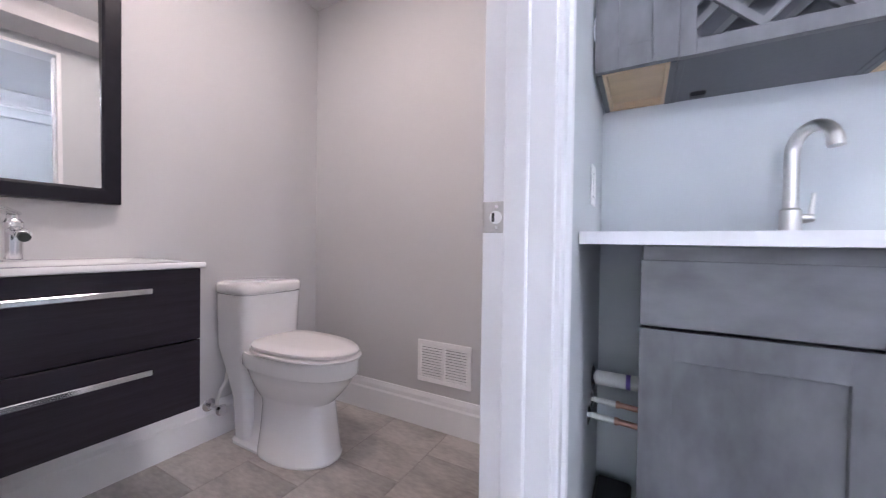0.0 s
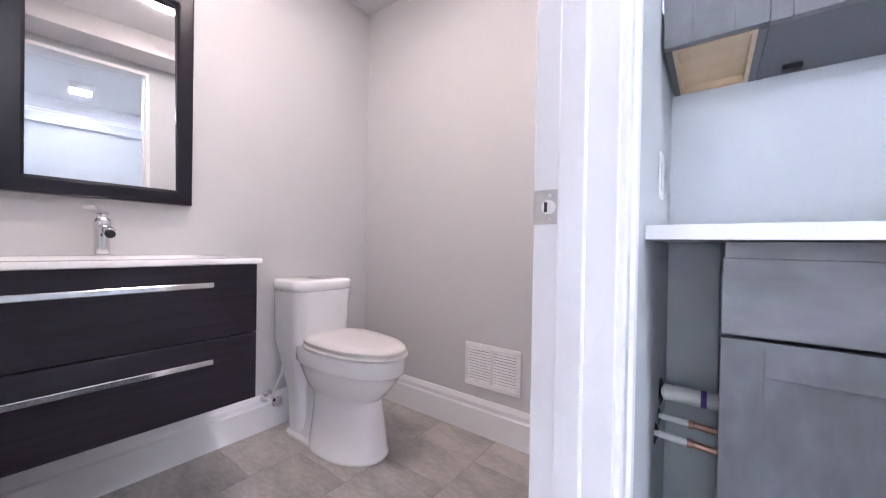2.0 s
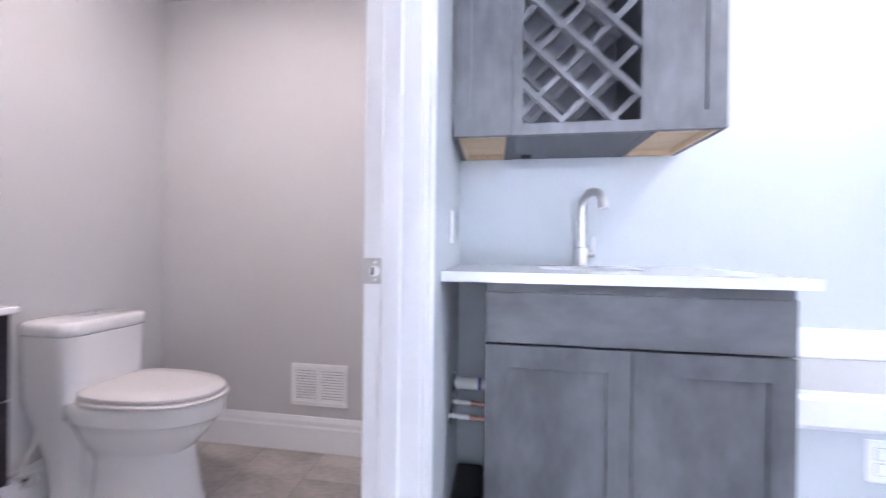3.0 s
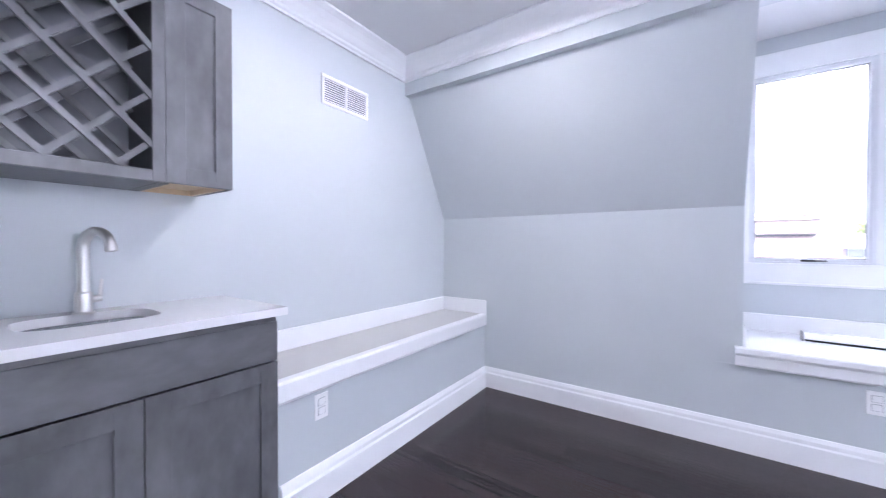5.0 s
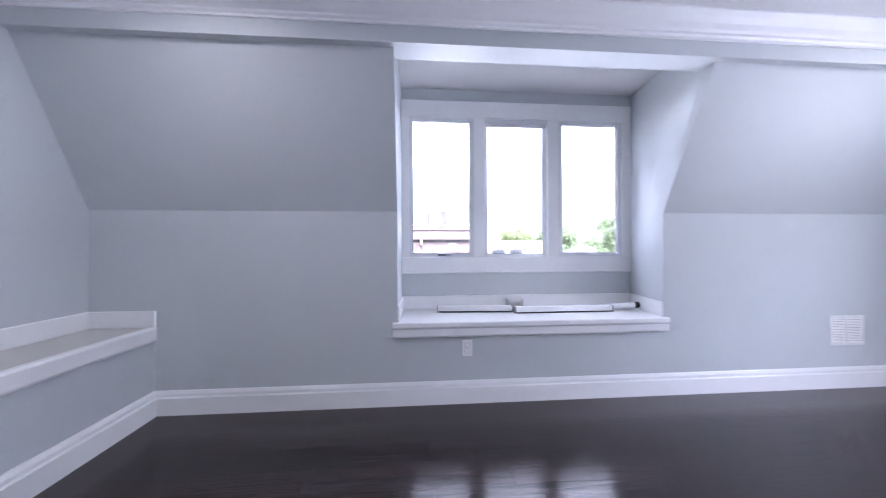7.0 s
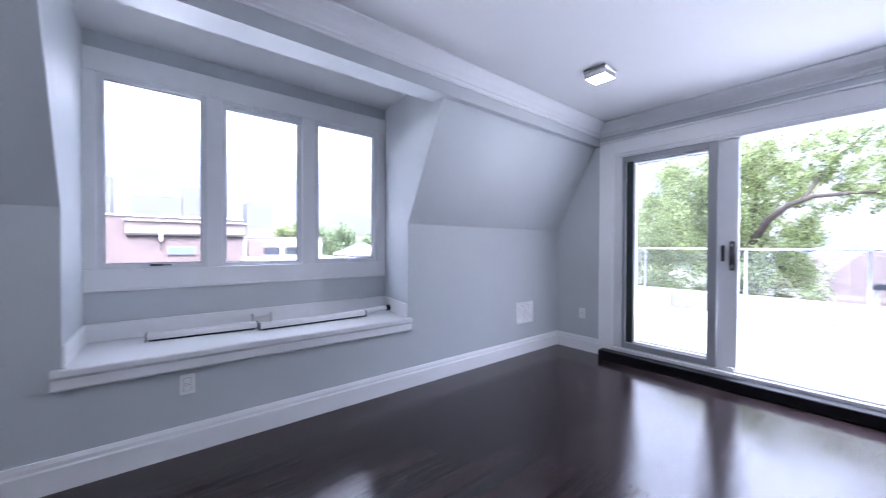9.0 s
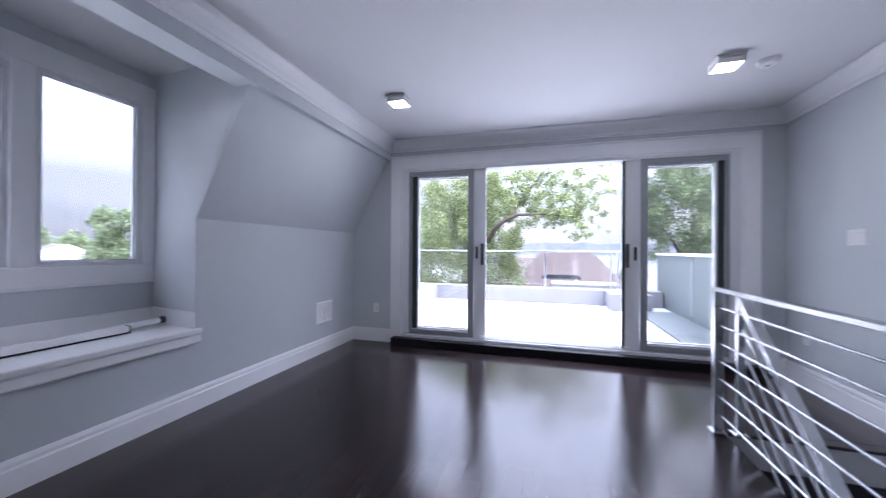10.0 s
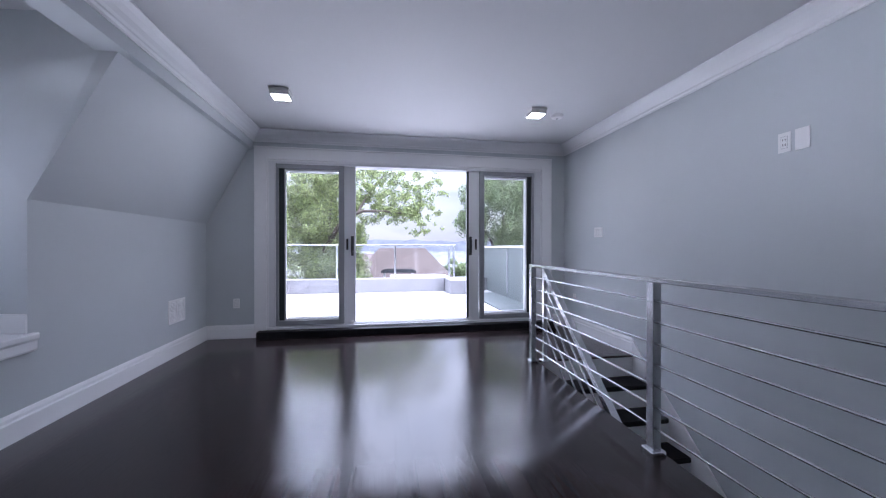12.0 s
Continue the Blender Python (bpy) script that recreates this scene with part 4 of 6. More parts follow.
single("floor_box", bm, BLACK, "dark box on the floor beside the cabinet", "box", at=(2.70, 0.2, 0))


# ---- plates, vents and lamps ----
def plate(kind, at, axis, sign, w, h, label, slots, material_=None):
    """A wall plate; axis: the wall's normal axis; slots: rectangles (u0, v0, u1, v1, material) on its face."""
    ob = thing(kind, at, label, {"outlet": "outlet", "switch_plate": "light switch", "blank_plate": "wall plate"}[kind])
    at = Vector(at)

    def slab(u0, v0, u1, v1, d0, d1, b):
        bm = nb()
        if axis == "x":
            box(bm, at.x + sign * d0, at.y + u0, at.z + v0, at.x + sign * d1, at.y + u1, at.z + v1, b=b)
        else:
            box(bm, at.x + u0, at.y + sign * d0, at.z + v0, at.x + u1, at.y + sign * d1, at.z + v1, b=b)
        return bm
    part("plate", slab(-w / 2, -h / 2, w / 2, h / 2, 0.0005, 0.006, 0.002), material_ or PLASTIC, ob)
    for u0, v0, u1, v1, nm, m in slots:
        if nm == "slot":
            part(nm, slab(u0, v0, u1, v1, 0.0088, 0.0096, 0), m, ob)
            continue
        part("gap", slab(u0 - 0.0018, v0 - 0.0018, u1 + 0.0018, v1 + 0.0018, 0.0055, 0.0066, 0), GREYVINYL, ob, "dark seam")
        part(nm, slab(u0, v0, u1, v1, 0.006, 0.009, 0.001), m, ob)
    return ob


DUPLEX = [(-0.017, 0.006, 0.017, 0.036, "socket", PLASTIC), (-0.017, -0.036, 0.017, -0.006, "socket", PLASTIC)]
ROCKER = [(-0.016, -0.033, 0.016, 0.033, "rocker", PLASTIC)]
plate("outlet", (0.0, 2.518, 0.394), "x", 1, 0.072, 0.115, "white duplex outlet under the window seat", DUPLEX)
plate("outlet", (1.57, 0.404, 0.42), "y", 1, 0.072, 0.115, "white outlet in the bench front", DUPLEX)
plate("outlet", (0.328, YN, 0.42), "y", -1, 0.072, 0.115, "white outlet beside the terrace doors", DUPLEX)
plate("outlet", (XE, 5.90, 0.42), "x", -1, 0.072, 0.115, "white outlet low on the stair wall", DUPLEX)
plate("outlet", (XE, 3.413, 1.755), "x", -1, 0.074, 0.125, "white outlet high on the stair wall", [(-0.017, -0.036, 0.017, 0.036, "socket", PLASTIC), (-0.010, 0.010, -0.006, 0.022, "slot", BLACK), (0.004, 0.010, 0.008, 0.022, "slot", BLACK), (-0.010, -0.022, -0.006, -0.010, "slot", BLACK), (0.004, -0.022, 0.008, -0.010, "slot", BLACK)])
plate("blank_plate", (XE, 3.315, 1.755), "x", -1, 0.080, 0.130, "white blank plate high on the stair wall", [])
plate("switch_plate", (XE, 5.38, 1.268), "x", -1, 0.165, 0.118, "white triple switch plate", [(-0.066, -0.033, -0.034, 0.033, "rocker", PLASTIC), (-0.016, -0.033, 0.016, 0.033, "rocker", PLASTIC), (0.034, -0.033, 0.066, 0.033, "rocker", PLASTIC)])
plate("switch_plate", (XB, 0.285, 1.055), "x", -1, 0.072, 0.115, "white switch plate beside the bar", ROCKER)


def vent(at, axis, sign, w, h, label, cols, lean):
    """A louvred register of cols panels."""
    ob = thing("vent_register", at, label, "vent")
    at = Vector(at)

    def slab(bm, u0, v0, u1, v1, d0, d1, b=0.0):
        if axis == "x":
            box(bm, at.x + sign * d0, at.y + u0, at.z + v0, at.x + sign * d1, at.y + u1, at.z + v1, b=b)
        else:
            box(bm, at.x + u0, at.y + sign * d0, at.z + v0, at.x + u1, at.y + sign * d1, at.z + v1, b=b)
    bm = nb()
    slab(bm, -w / 2 + 0.01, -h / 2 + 0.01, w / 2 - 0.01, h / 2 - 0.01, 0.0005, 0.002)
    part("backing", bm, ROOFGREY, ob)
    e = 0.022
    bm = nb()
    slab(bm, -w / 2, -h / 2, w / 2, -h / 2 + e, 0.001, 0.011, 0.003)
    slab(bm, -w / 2, h / 2 - e, w / 2, h / 2, 0.001, 0.011, 0.003)
    slab(bm, -w / 2, -h / 2 + e, -w / 2 + e, h / 2 - e, 0.001, 0.011, 0.003)
    slab(bm, w / 2 - e, -h / 2 + e, w / 2, h / 2 - e, 0.001, 0.011, 0.003)
    for c in range(1, cols):
        u = -w / 2 + w * c / cols
        slab(bm, u - 0.009, -h / 2 + e, u + 0.009, h / 2 - e, 0.001, 0.010, 0.002)
    part("frame", bm, PLASTIC, ob)
    n = int((h - 2 * e) / 0.0125)
    for c in range(cols):
        u0 = -w / 2 + w * c / cols + (e if c == 0 else 0.009)
        u1 = -w / 2 + w * (c + 1) / cols - (e if c == cols - 1 else 0.009)
        for k in range(n):
            v = -h / 2 + e + (k + 0.5) * (h - 2 * e) / n
            pts = [(0.002, v + lean * 0.004), (0.0085, v - lean * 0.004), (0.0095, v - lean * 0.003), (0.003, v + lean * 0.005)]
            bm = nb()
            if axis == "x":
                prism(bm, [(at.x + sign * d, at.z + vv) for d, vv in pts], "y", at.y + u0, at.y + u1)
            else:
                prism(bm, [(at.y + sign * d, at.z + vv) for d, vv in pts], "x", at.x + u0, at.x + u1)
            part("slat", bm, PLASTIC, ob)
    return ob


vent((1.085, 0.0, 2.062), "y", 1, 0.365, 0.178, "white two-panel vent register high on the bar wall", 2, 1)
vent((0.0, 5.55, 0.452), "x", 1, 0.30, 0.235, "white vent register low on the knee wall", 2, 1)
vent((3.432, -0.07, 0.318), "y", 1, 0.285, 0.20, "white vent register above the powder room baseboard", 2, 1)

for i, (x, y) in enumerate(((1.145, 4.975), (3.60, 5.0), (1.145, 1.05))):
    cl = thing("ceiling_light", (x, y, ZC), "square flush ceiling light with a lit white diffuser", "ceiling light", "square ceiling lights")
    bm = nb()
    box(bm, x - 0.085, y - 0.085, ZC - 0.022, x + 0.085, y + 0.085, ZC - 0.0005, b=0.003)
    for a in ((-0.078, -0.078, 0.078, -0.070), (-0.078, 0.070, 0.078, 0.078), (-0.078, -0.070, -0.070, 0.070), (0.070, -0.070, 0.078, 0.070)):
        box(bm, x + a[0], y + a[1], ZC - 0.060, x + a[2], y + a[3], ZC - 0.022, b=0.001)
    part("housing", bm, NICKEL, cl)
    bm = nb()
    box(bm, x - 0.0695, y - 0.0695, ZC - 0.0575, x + 0.0695, y + 0.0695, ZC - 0.050, b=0.002)
    part("diffuser", bm, LAMP, cl)
sd = thing("smoke_detector", (3.885, 5.10, ZC), "round white smoke detector on the ceiling", "smoke detector")
bm = nb()
turned(bm, (3.885, 5.10, ZC), [(0.066, -0.0005), (0.066, -0.012), (0.055, -0.03), (0.03, -0.036)], 28)
smooth(part("body", bm, PLASTIC, sd))
bm = nb()
turned(bm, (3.885, 5.10, ZC - 0.036), [(0.012, 0.001), (0.012, -0.003)], 14)
part("button", bm, GREYVINYL, sd)
bl = thing("ceiling_light", (3.60, 0.80, 2.225), "round flush powder room light with a warm lit disc", "ceiling light")
bm = nb()
turned(bm, (3.60, 0.80, 2.2245), [(0.17, 0), (0.17, -0.016), (0.158, -0.022), (0.150, -0.022), (0.150, -0.010)], 32)
part("housing", bm, NICKEL, bl)
bm = nb()
turned(bm, (3.60, 0.80, 2.2145), [(0.149, 0.0), (0.149, -0.026), (0.138, -0.034)], 32)
smooth(part("diffuser", bm, WARM, bl, "warm lit disc"))

# ---- powder room ----
mir = thing("wall_mirror", (4.30, 1.08, 1.4), "rectangular mirror in a wide dark wood frame", "mirror")
MY0, MY1, MZ0, MZ1, MW = 0.842, 1.315, 1.004, 1.80, 0.052
bm = nb()
PR = [(0.0, 0.0), (0.045, 0.0), (0.047, 0.004), (0.046, MW - 0.008), (0.043, MW), (0.0, MW)]


def frame_side(a, b, inward):
    """A moulded frame side from a to b on the wall, mitred at both ends."""
    bm = nb()
    a, b, inward = Vector(a), Vector(b), Vector(inward)
    d = (b - a).normalized()
    rings = [[a + Vector((-o, 0, 0)) + inward * h + d * h for o, h in PR], [b + Vector((-o, 0, 0)) + inward * h - d * h for o, h in PR]]
    loft(bm, rings)
    return bm


WXF = 4.2985
part("frame_side", frame_side((WXF, MY0, MZ0), (WXF, MY0, MZ1), (0, 1, 0)), BLACKWOOD, mir)
part("frame_side", frame_side((WXF, MY1, MZ0), (WXF, MY1, MZ1), (0, -1, 0)), BLACKWOOD, mir)
part("frame_rail", frame_side((WXF, MY0, MZ0), (WXF, MY1, MZ0), (0, 0, 1)), BLACKWOOD, mir)
part("frame_rail", frame_side((WXF, MY0, MZ1), (WXF, MY1, MZ1), (0, 0, -1)), BLACKWOOD, mir)
bm = nb()
# the glass hangs a little askew in its frame
ga, gb_ = MY0 + MW - 0.004, MY1 - MW + 0.004
za, zb = MZ0 + MW - 0.004, MZ1 - MW + 0.004
loft(bm, [[Vector((WXF - 0.001, y, z)) for y, z in ((ga, za), (gb_, za), (gb_, zb), (ga, zb))],
          [Vector((WXF - 0.003 - back, y, z)) for y, z, back in ((ga, za, 0.039), (gb_, za, 0.020), (gb_, zb, 0.0), (ga, zb, 0.019))]])
part("mirror_glass", bm, MIRROR, mir)

van = thing("vanity", (4.07, 1.11, 0.36), "wall-hung espresso vanity with two drawers and long chrome pulls", "vanity")
VX, VY0, VY1 = 3.842, 0.787, 1.435
bm = nb()
box(bm, VX + 0.021, VY0 + 0.001, 0.357, 4.299, VY1 - 0.001, 0.796, b=0.001)
part("body", bm, ESPRESSO, van)
for z0, z1, zh in ((0.357, 0.571, 0.513), (0.575, 0.795, 0.739)):
    bm = nb()
    box(bm, VX, VY0, z0, VX + 0.02, VY1, z1, b=0.0015)
    dr = part("drawer_front", bm, ESPRESSO, van)
    bm = nb()
    box(bm, VX - 0.032, 0.924, zh - 0.008, VX - 0.022, 1.405, zh + 0.008, b=0.002)
    box(bm, VX - 0.024, 0.934, zh - 0.006, VX + 0.0005, 0.944, zh + 0.006, b=0.001)
    box(bm, VX - 0.024, 1.385, zh - 0.006, VX + 0.0005, 1.395, zh + 0.006, b=0.001)
    part("pull", bm, CHROME, dr, "long flat chrome pull")
vt = thing("vanity_basin", (4.07, 1.11, 0.796), "white ceramic vanity top with a shallow basin", "basin")
bm = nb()
bx0, bx1, by0, by1 = VX - 0.012, 4.2985, VY0 - 0.014, VY1 + 0.014


def rr(x0, x1, y0, y1, r, z, n=8):
    out = []
    for cx, cy, a0 in ((x1 - r, y1 - r, 0), (x0 + r, y1 - r, 90), (x0 + r, y0 + r, 180), (x1 - r, y0 + r, 270)):
        for k in range(n):
            a = radians(a0 + 90 * k / (n - 1))
            out.append(Vector((cx + r * math.cos(a), cy + r * math.sin(a), z)))
    return out


loft(bm, [rr(bx0 + 0.003, bx1, by0 + 0.003, by1 - 0.003, 0.006, 0.797), rr(bx0, bx1, by0, by1, 0.008, 0.800), rr(bx0, bx1, by0, by1, 0.008, 0.811),
          rr(bx0 + 0.003, bx1 - 0.001, by0 + 0.003, by1 - 0.003, 0.008, 0.815), rr(3.885, 4.17, 0.86, 1.36, 0.05, 0.815), rr(3.895, 4.16, 0.87, 1.35, 0.05, 0.808),
          rr(3.92, 4.14, 0.92, 1.30, 0.05, 0.80), rr(3.96, 4.10, 0.99, 1.23, 0.05, 0.798)])
smooth(part("basin_top", bm, CERAMIC, vt))
vf = thing("vanity_faucet", (4.20, 1.105, 0.815), "chrome single-lever basin faucet", "faucet")
bm = nb()
loft(bm, [rr(4.172, 4.222, 1.080, 1.128, 0.012, 0.813), rr(4.172, 4.222, 1.080, 1.128, 0.012, 0.819), rr(4.178, 4.218, 1.085, 1.123, 0.014, 0.822), rr(4.177, 4.219, 1.084, 1.124, 0.014, 0.90), rr(4.176, 4.22, 1.083, 1.125, 0.014, 0.925), rr(4.184, 4.214, 1.090, 1.118, 0.012, 0.936)])
smooth(part("body", bm, CHROME, vf))
bm = nb()
bar(bm, (4.180, 1.104, 0.905), (4.095, 1.104, 0.892), 0.034, 0.024)
bmesh.ops.bevel(bm, geom=bm.edges[:], offset=0.007, segments=3, affect='EDGES')
sp = smooth(part("spout", bm, CHROME, vf))
bm = nb()
tube(bm, [(4.096, 1.104, 0.887), (4.084, 1.104, 0.883)], [0.0125, 0.0125], 16)
smooth(part("aerator", bm, DARKALU, sp, "dark aerator ring"))
bm = nb()
tube(bm, [(4.20, 1.104, 0.934), (4.20, 1.104, 0.948)], [0.014, 0.012], 16)
smooth(part("cartridge", bm, CHROME, vf))
bm = nb()
bar(bm, (4.212, 1.098, 0.951), (4.148, 1.142, 0.964), 0.034, 0.012)
bmesh.ops.bevel(bm, geom=bm.edges[:], offset=0.0035, segments=2, affect='EDGES')
smooth(part("lever", bm, CHROME, vf))

# one-piece toilet, facing west
toi = thing("toilet", (4.0, 0.36, 0), "white one-piece elongated toilet with closed lid", "toilet")
TY = 0.365


def egg(x_back, x_front, half, z, n=40, e=0.9, yc=None):
    """An egg-shaped ring, long towards -x."""
    yc = TY if yc is None else yc
    half *= 0.82
    out = []
    xm = x_back - (x_back - x_front) * 0.40
    for k in range(n):
        a = 2 * math.pi * k / n
        c, s = math.cos(a), math.sin(a)
        x = xm + (x_back - xm) * math.copysign(abs(c) ** 0.62, c) if c > 0 else xm + (xm - x_front) * c
        out.append(Vector((x, yc + half * math.copysign(abs(s) ** (0.8 if c > 0 else e), s), z)))
    return out


bm = nb()
loft(bm, [egg(4.06, 3.690, 0.163, 0.0), egg(4.06, 3.688, 0.164, 0.010), egg(4.06, 3.694, 0.159, 0.018), egg(4.05, 3.706, 0.146, 0.12), egg(4.05, 3.716, 0.135, 0.20), egg(4.06, 3.718, 0.133, 0.232),
          egg(4.08, 3.700, 0.143, 0.25), egg(4.10, 3.664, 0.160, 0.285), egg(4.12, 3.636, 0.170, 0.32), egg(4.14, 3.619, 0.177, 0.350), egg(4.14, 3.604, 0.185, 0.357), egg(4.16, 3.600, 0.188, 0.365), egg(4.16, 3.600, 0.188, 0.410), egg(4.16, 3.606, 0.182, 0.419)])
smooth(part("bowl", bm, CERAMIC, toi), 38)
bm = nb()
loft(bm, [rr(3.88, 4.19, TY - 0.105, TY + 0.105, 0.03, 0.0), rr(3.88, 4.19, TY - 0.105, TY + 0.105, 0.03, 0.012), rr(3.90, 4.18, TY - 0.086, TY + 0.086, 0.03, 0.03), rr(3.90, 4.17, TY - 0.072, TY + 0.072, 0.03, 0.10),
          rr(3.93, 4.17, TY - 0.076, TY + 0.076, 0.03, 0.24), rr(3.98, 4.20, TY - 0.10, TY + 0.10, 0.03, 0.34), rr(4.00, 4.27, TY - 0.13, TY + 0.13, 0.03, 0.415)])
smooth(part("trapway", bm, CERAMIC, toi), 50)
bm = nb()
loft(bm, [rr(4.10, 4.205, TY - 0.104, TY + 0.104, 0.03, 0.0), rr(4.10, 4.215, TY - 0.112, TY + 0.112, 0.03, 0.20), rr(4.075, 4.27, TY - 0.127, TY + 0.127, 0.05, 0.33),
          rr(4.065, 4.29, TY - 0.141, TY + 0.141, 0.045, 0.42), rr(4.052, 4.292, TY - 0.150, TY + 0.150, 0.055, 0.652), rr(4.066, 4.288, TY - 0.138, TY + 0.138, 0.045, 0.6525), rr(4.066, 4.288, TY - 0.138, TY + 0.138, 0.045, 0.661)])
smooth(part("tank", bm, CERAMIC, toi), 38)
bm = nb()
loft(bm, [rr(4.051, 4.294, TY - 0.151, TY + 0.151, 0.055, 0.6585), rr(4.049, 4.295, TY - 0.153, TY + 0.153, 0.055, 0.664), rr(4.050, 4.295, TY - 0.152, TY + 0.152, 0.055, 0.690), rr(4.058, 4.29, TY - 0.146, TY + 0.146, 0.05, 0.699), rr(4.075, 4.28, TY - 0.13, TY + 0.13, 0.04, 0.703)])
smooth(part("tank_lid", bm, CERAMIC, toi), 50)
bm = nb()
turned(bm, (4.17, TY, 0.702), [(0.028, 0), (0.028, 0.006), (0.022, 0.010)], 24)
smooth(part("flush_button", bm, CHROME, toi, "round chrome flush button"))
bm = nb()
loft(bm, [egg(4.10, 3.622, 0.160, 0.418), egg(4.10, 3.622, 0.160, 0.4245), egg(4.10, 3.590, 0.190, 0.4255), egg(4.10, 3.588, 0.192, 0.433), egg(4.10, 3.594, 0.186, 0.4375)])
smooth(part("seat", bm, SEATW, toi), 40)
bm = nb()
loft(bm, [egg(4.10, 3.626, 0.158, 0.437), egg(4.10, 3.626, 0.158, 0.4425), egg(4.10, 3.600, 0.182, 0.4435), egg(4.10, 3.598, 0.183, 0.454), egg(4.09, 3.605, 0.172, 0.462), egg(4.05, 3.66, 0.11, 0.466), egg(3.98, 3.76, 0.04, 0.467)])
smooth(part("lid", bm, SEATW, toi, "closed white plastic lid"), 50)
bm = nb()
loft(bm, [rr(3.80, 4.215, TY - 0.122, TY + 0.122, 0.05, 0.0), rr(3.80, 4.215, TY - 0.122, TY + 0.122, 0.05, 0.010), rr(3.81, 4.208, TY - 0.114, TY + 0.114, 0.05, 0.016)])
smooth(part("foot", bm, CERAMIC, toi), 38)
for y in (TY + 0.097,):
    bm = nb()
    turned(bm, (3.99, y + 0.013, 0.012), [(0.013, 0), (0.013, 0.012), (0.008, 0.018)], 14)
    smooth(part("bolt_cap", bm, SEATW, toi))

stop = thing("stop_valve", (4.28, 0.50, 0.15), "chrome water stop with a braided hose on the wall", "valve")
bm = nb()
tube(bm, [(4.2795, 0.53, 0.16), (4.274, 0.53, 0.16)], [0.028, 0.018], 20)
tube(bm, [(4.276, 0.53, 0.16), (4.215, 0.53, 0.16)], 0.009, 12)
smooth(part("escutcheon", bm, CHROME, stop))
bm = nb()
tube(bm, [(4.25, 0.53, 0.16), (4.19, 0.53, 0.16)], [0.013, 0.013], 14)
tube(bm, [(4.19, 0.53, 0.16), (4.184, 0.53, 0.16), (4.172, 0.53, 0.16)], [0.022, 0.024, 0.018], 12)
smooth(part("knob", bm, CHROME, stop))
bm = nb()
tube(bm, [(4.225, 0.53, 0.16), (4.225, 0.525, 0.19), (4.222, 0.510, 0.235), (4.222, 0.490, 0.262), (4.222, 0.475, 0.345)], 0.0075, 10)
smooth(part("hose", bm, NICKEL, stop, "braided steel hose"))

# ---- stairs and railing ----
RISE, RUN = 0.213, 0.232
stairs = thing("stairs", (4.0, 3.4, -1.2), "dark wooden treads with white risers going down", "stairs", kind="structure")
for k in range(13):
    yk, zk = OY - RUN * k, -RISE * k
    if k:
        bm = nb()
        box(bm, OX + 0.001, yk - 0.028, zk - 0.045, XE - 0.015, yk + RUN - 0.001, zk, b=0.008)
        part("tread", bm, SILLWOOD, stairs)
    bm = nb()
    box(bm, OX + 0.001, yk - 0.015, zk - RISE, XE - 0.012, yk, zk - 0.0455 if k else zk - 0.02)
    part("riser", bm, TRIM, stairs)
bm = nb()
prism(bm, [(OY - 0.02, 0.145), (OY - RUN * 12, 0.145 - RISE * 12 + 0.02), (OY - RUN * 12, -RISE * 12 - 0.15), (OY - 0.02, -0.25)], "x", XE - 0.014, XE - 0.0005)
part("skirt_board", bm, TRIM, stairs)
bm = nb()
box(bm, OX - 0.02, OY - 0.03, -0.020, XE, OY + 0.06, 0.0, b=0.004)
part("nosing", bm, FLOOR, stairs)

rail = thing("stair_railing", (3.457, 3.2, 0), "brushed steel railing with square posts and round bars", "railing")
RXL = 3.457


def post(x, y, top, parent, w=0.05, plate_=0.084):
    bm = nb()
    box(bm, x - w / 2, y - w / 2, 0.008, x + w / 2, y + w / 2, top, b=0.003)
    p = part("post", bm, STEEL, parent)
    bm = nb()
    box(bm, x - plate_ / 2, y - plate_ / 2, 0.0, x + plate_ / 2, y + plate_ / 2, 0.022, b=0.004)
    part("base_cover", bm, STEEL, p)
    return p


POSTS = (4.752, 3.224, 1.74)
for y in POSTS:
    post(RXL, y, 0.905, rail)
bm = nb()
box(bm, RXL - 0.026, 1.662, 0.905, RXL + 0.026, 4.777, 0.930, b=0.003)
part("top_rail", bm, STEEL, rail)
for i in range(7):
    z = 0.134 + i * 0.112
    for y0, y1 in ((POSTS[1], POSTS[0]), (POSTS[2], POSTS[1])):
        bm = nb()
        tube(bm, [(RXL, y0 + 0.02, z), (RXL, y1 - 0.02, z)], 0.0068, 10)
        smooth(part("bar", bm, STEEL, rail))

hr = thing("stair_handrail", (3.58, 4.742, 0), "brushed steel rail that follows the stairs down", "railing")
HX = 3.575
post(HX, 4.742, 0.885, hr, 0.04, 0.08)
SL = RISE / RUN
for dz, w, h in ((-0.012, 0.052, 0.048), (-0.16, 0.013, 0.013), (-0.30, 0.013, 0.013), (-0.44, 0.013, 0.013), (-0.58, 0.013, 0.013)):
    bm = nb()
    y0, y1 = 4.735, 2.3
    bx = HX + 0.008 if w > 0.02 else HX
    bar(bm, (bx, y0, 0.872 + dz), (bx, y1, 0.872 + dz - SL * (y0 - y1)), w, h)
    part("hand_rail" if w > 0.02 else "rail_bar", bm, STEEL, hr)
bm = nb()
yb = 2.35
box(bm, HX - 0.02, yb - 0.02, -RISE * 10 - 0.02, HX + 0.02, yb + 0.02, 0.85 - SL * (4.735 - yb), b=0.003)
part("post", bm, STEEL, hr)

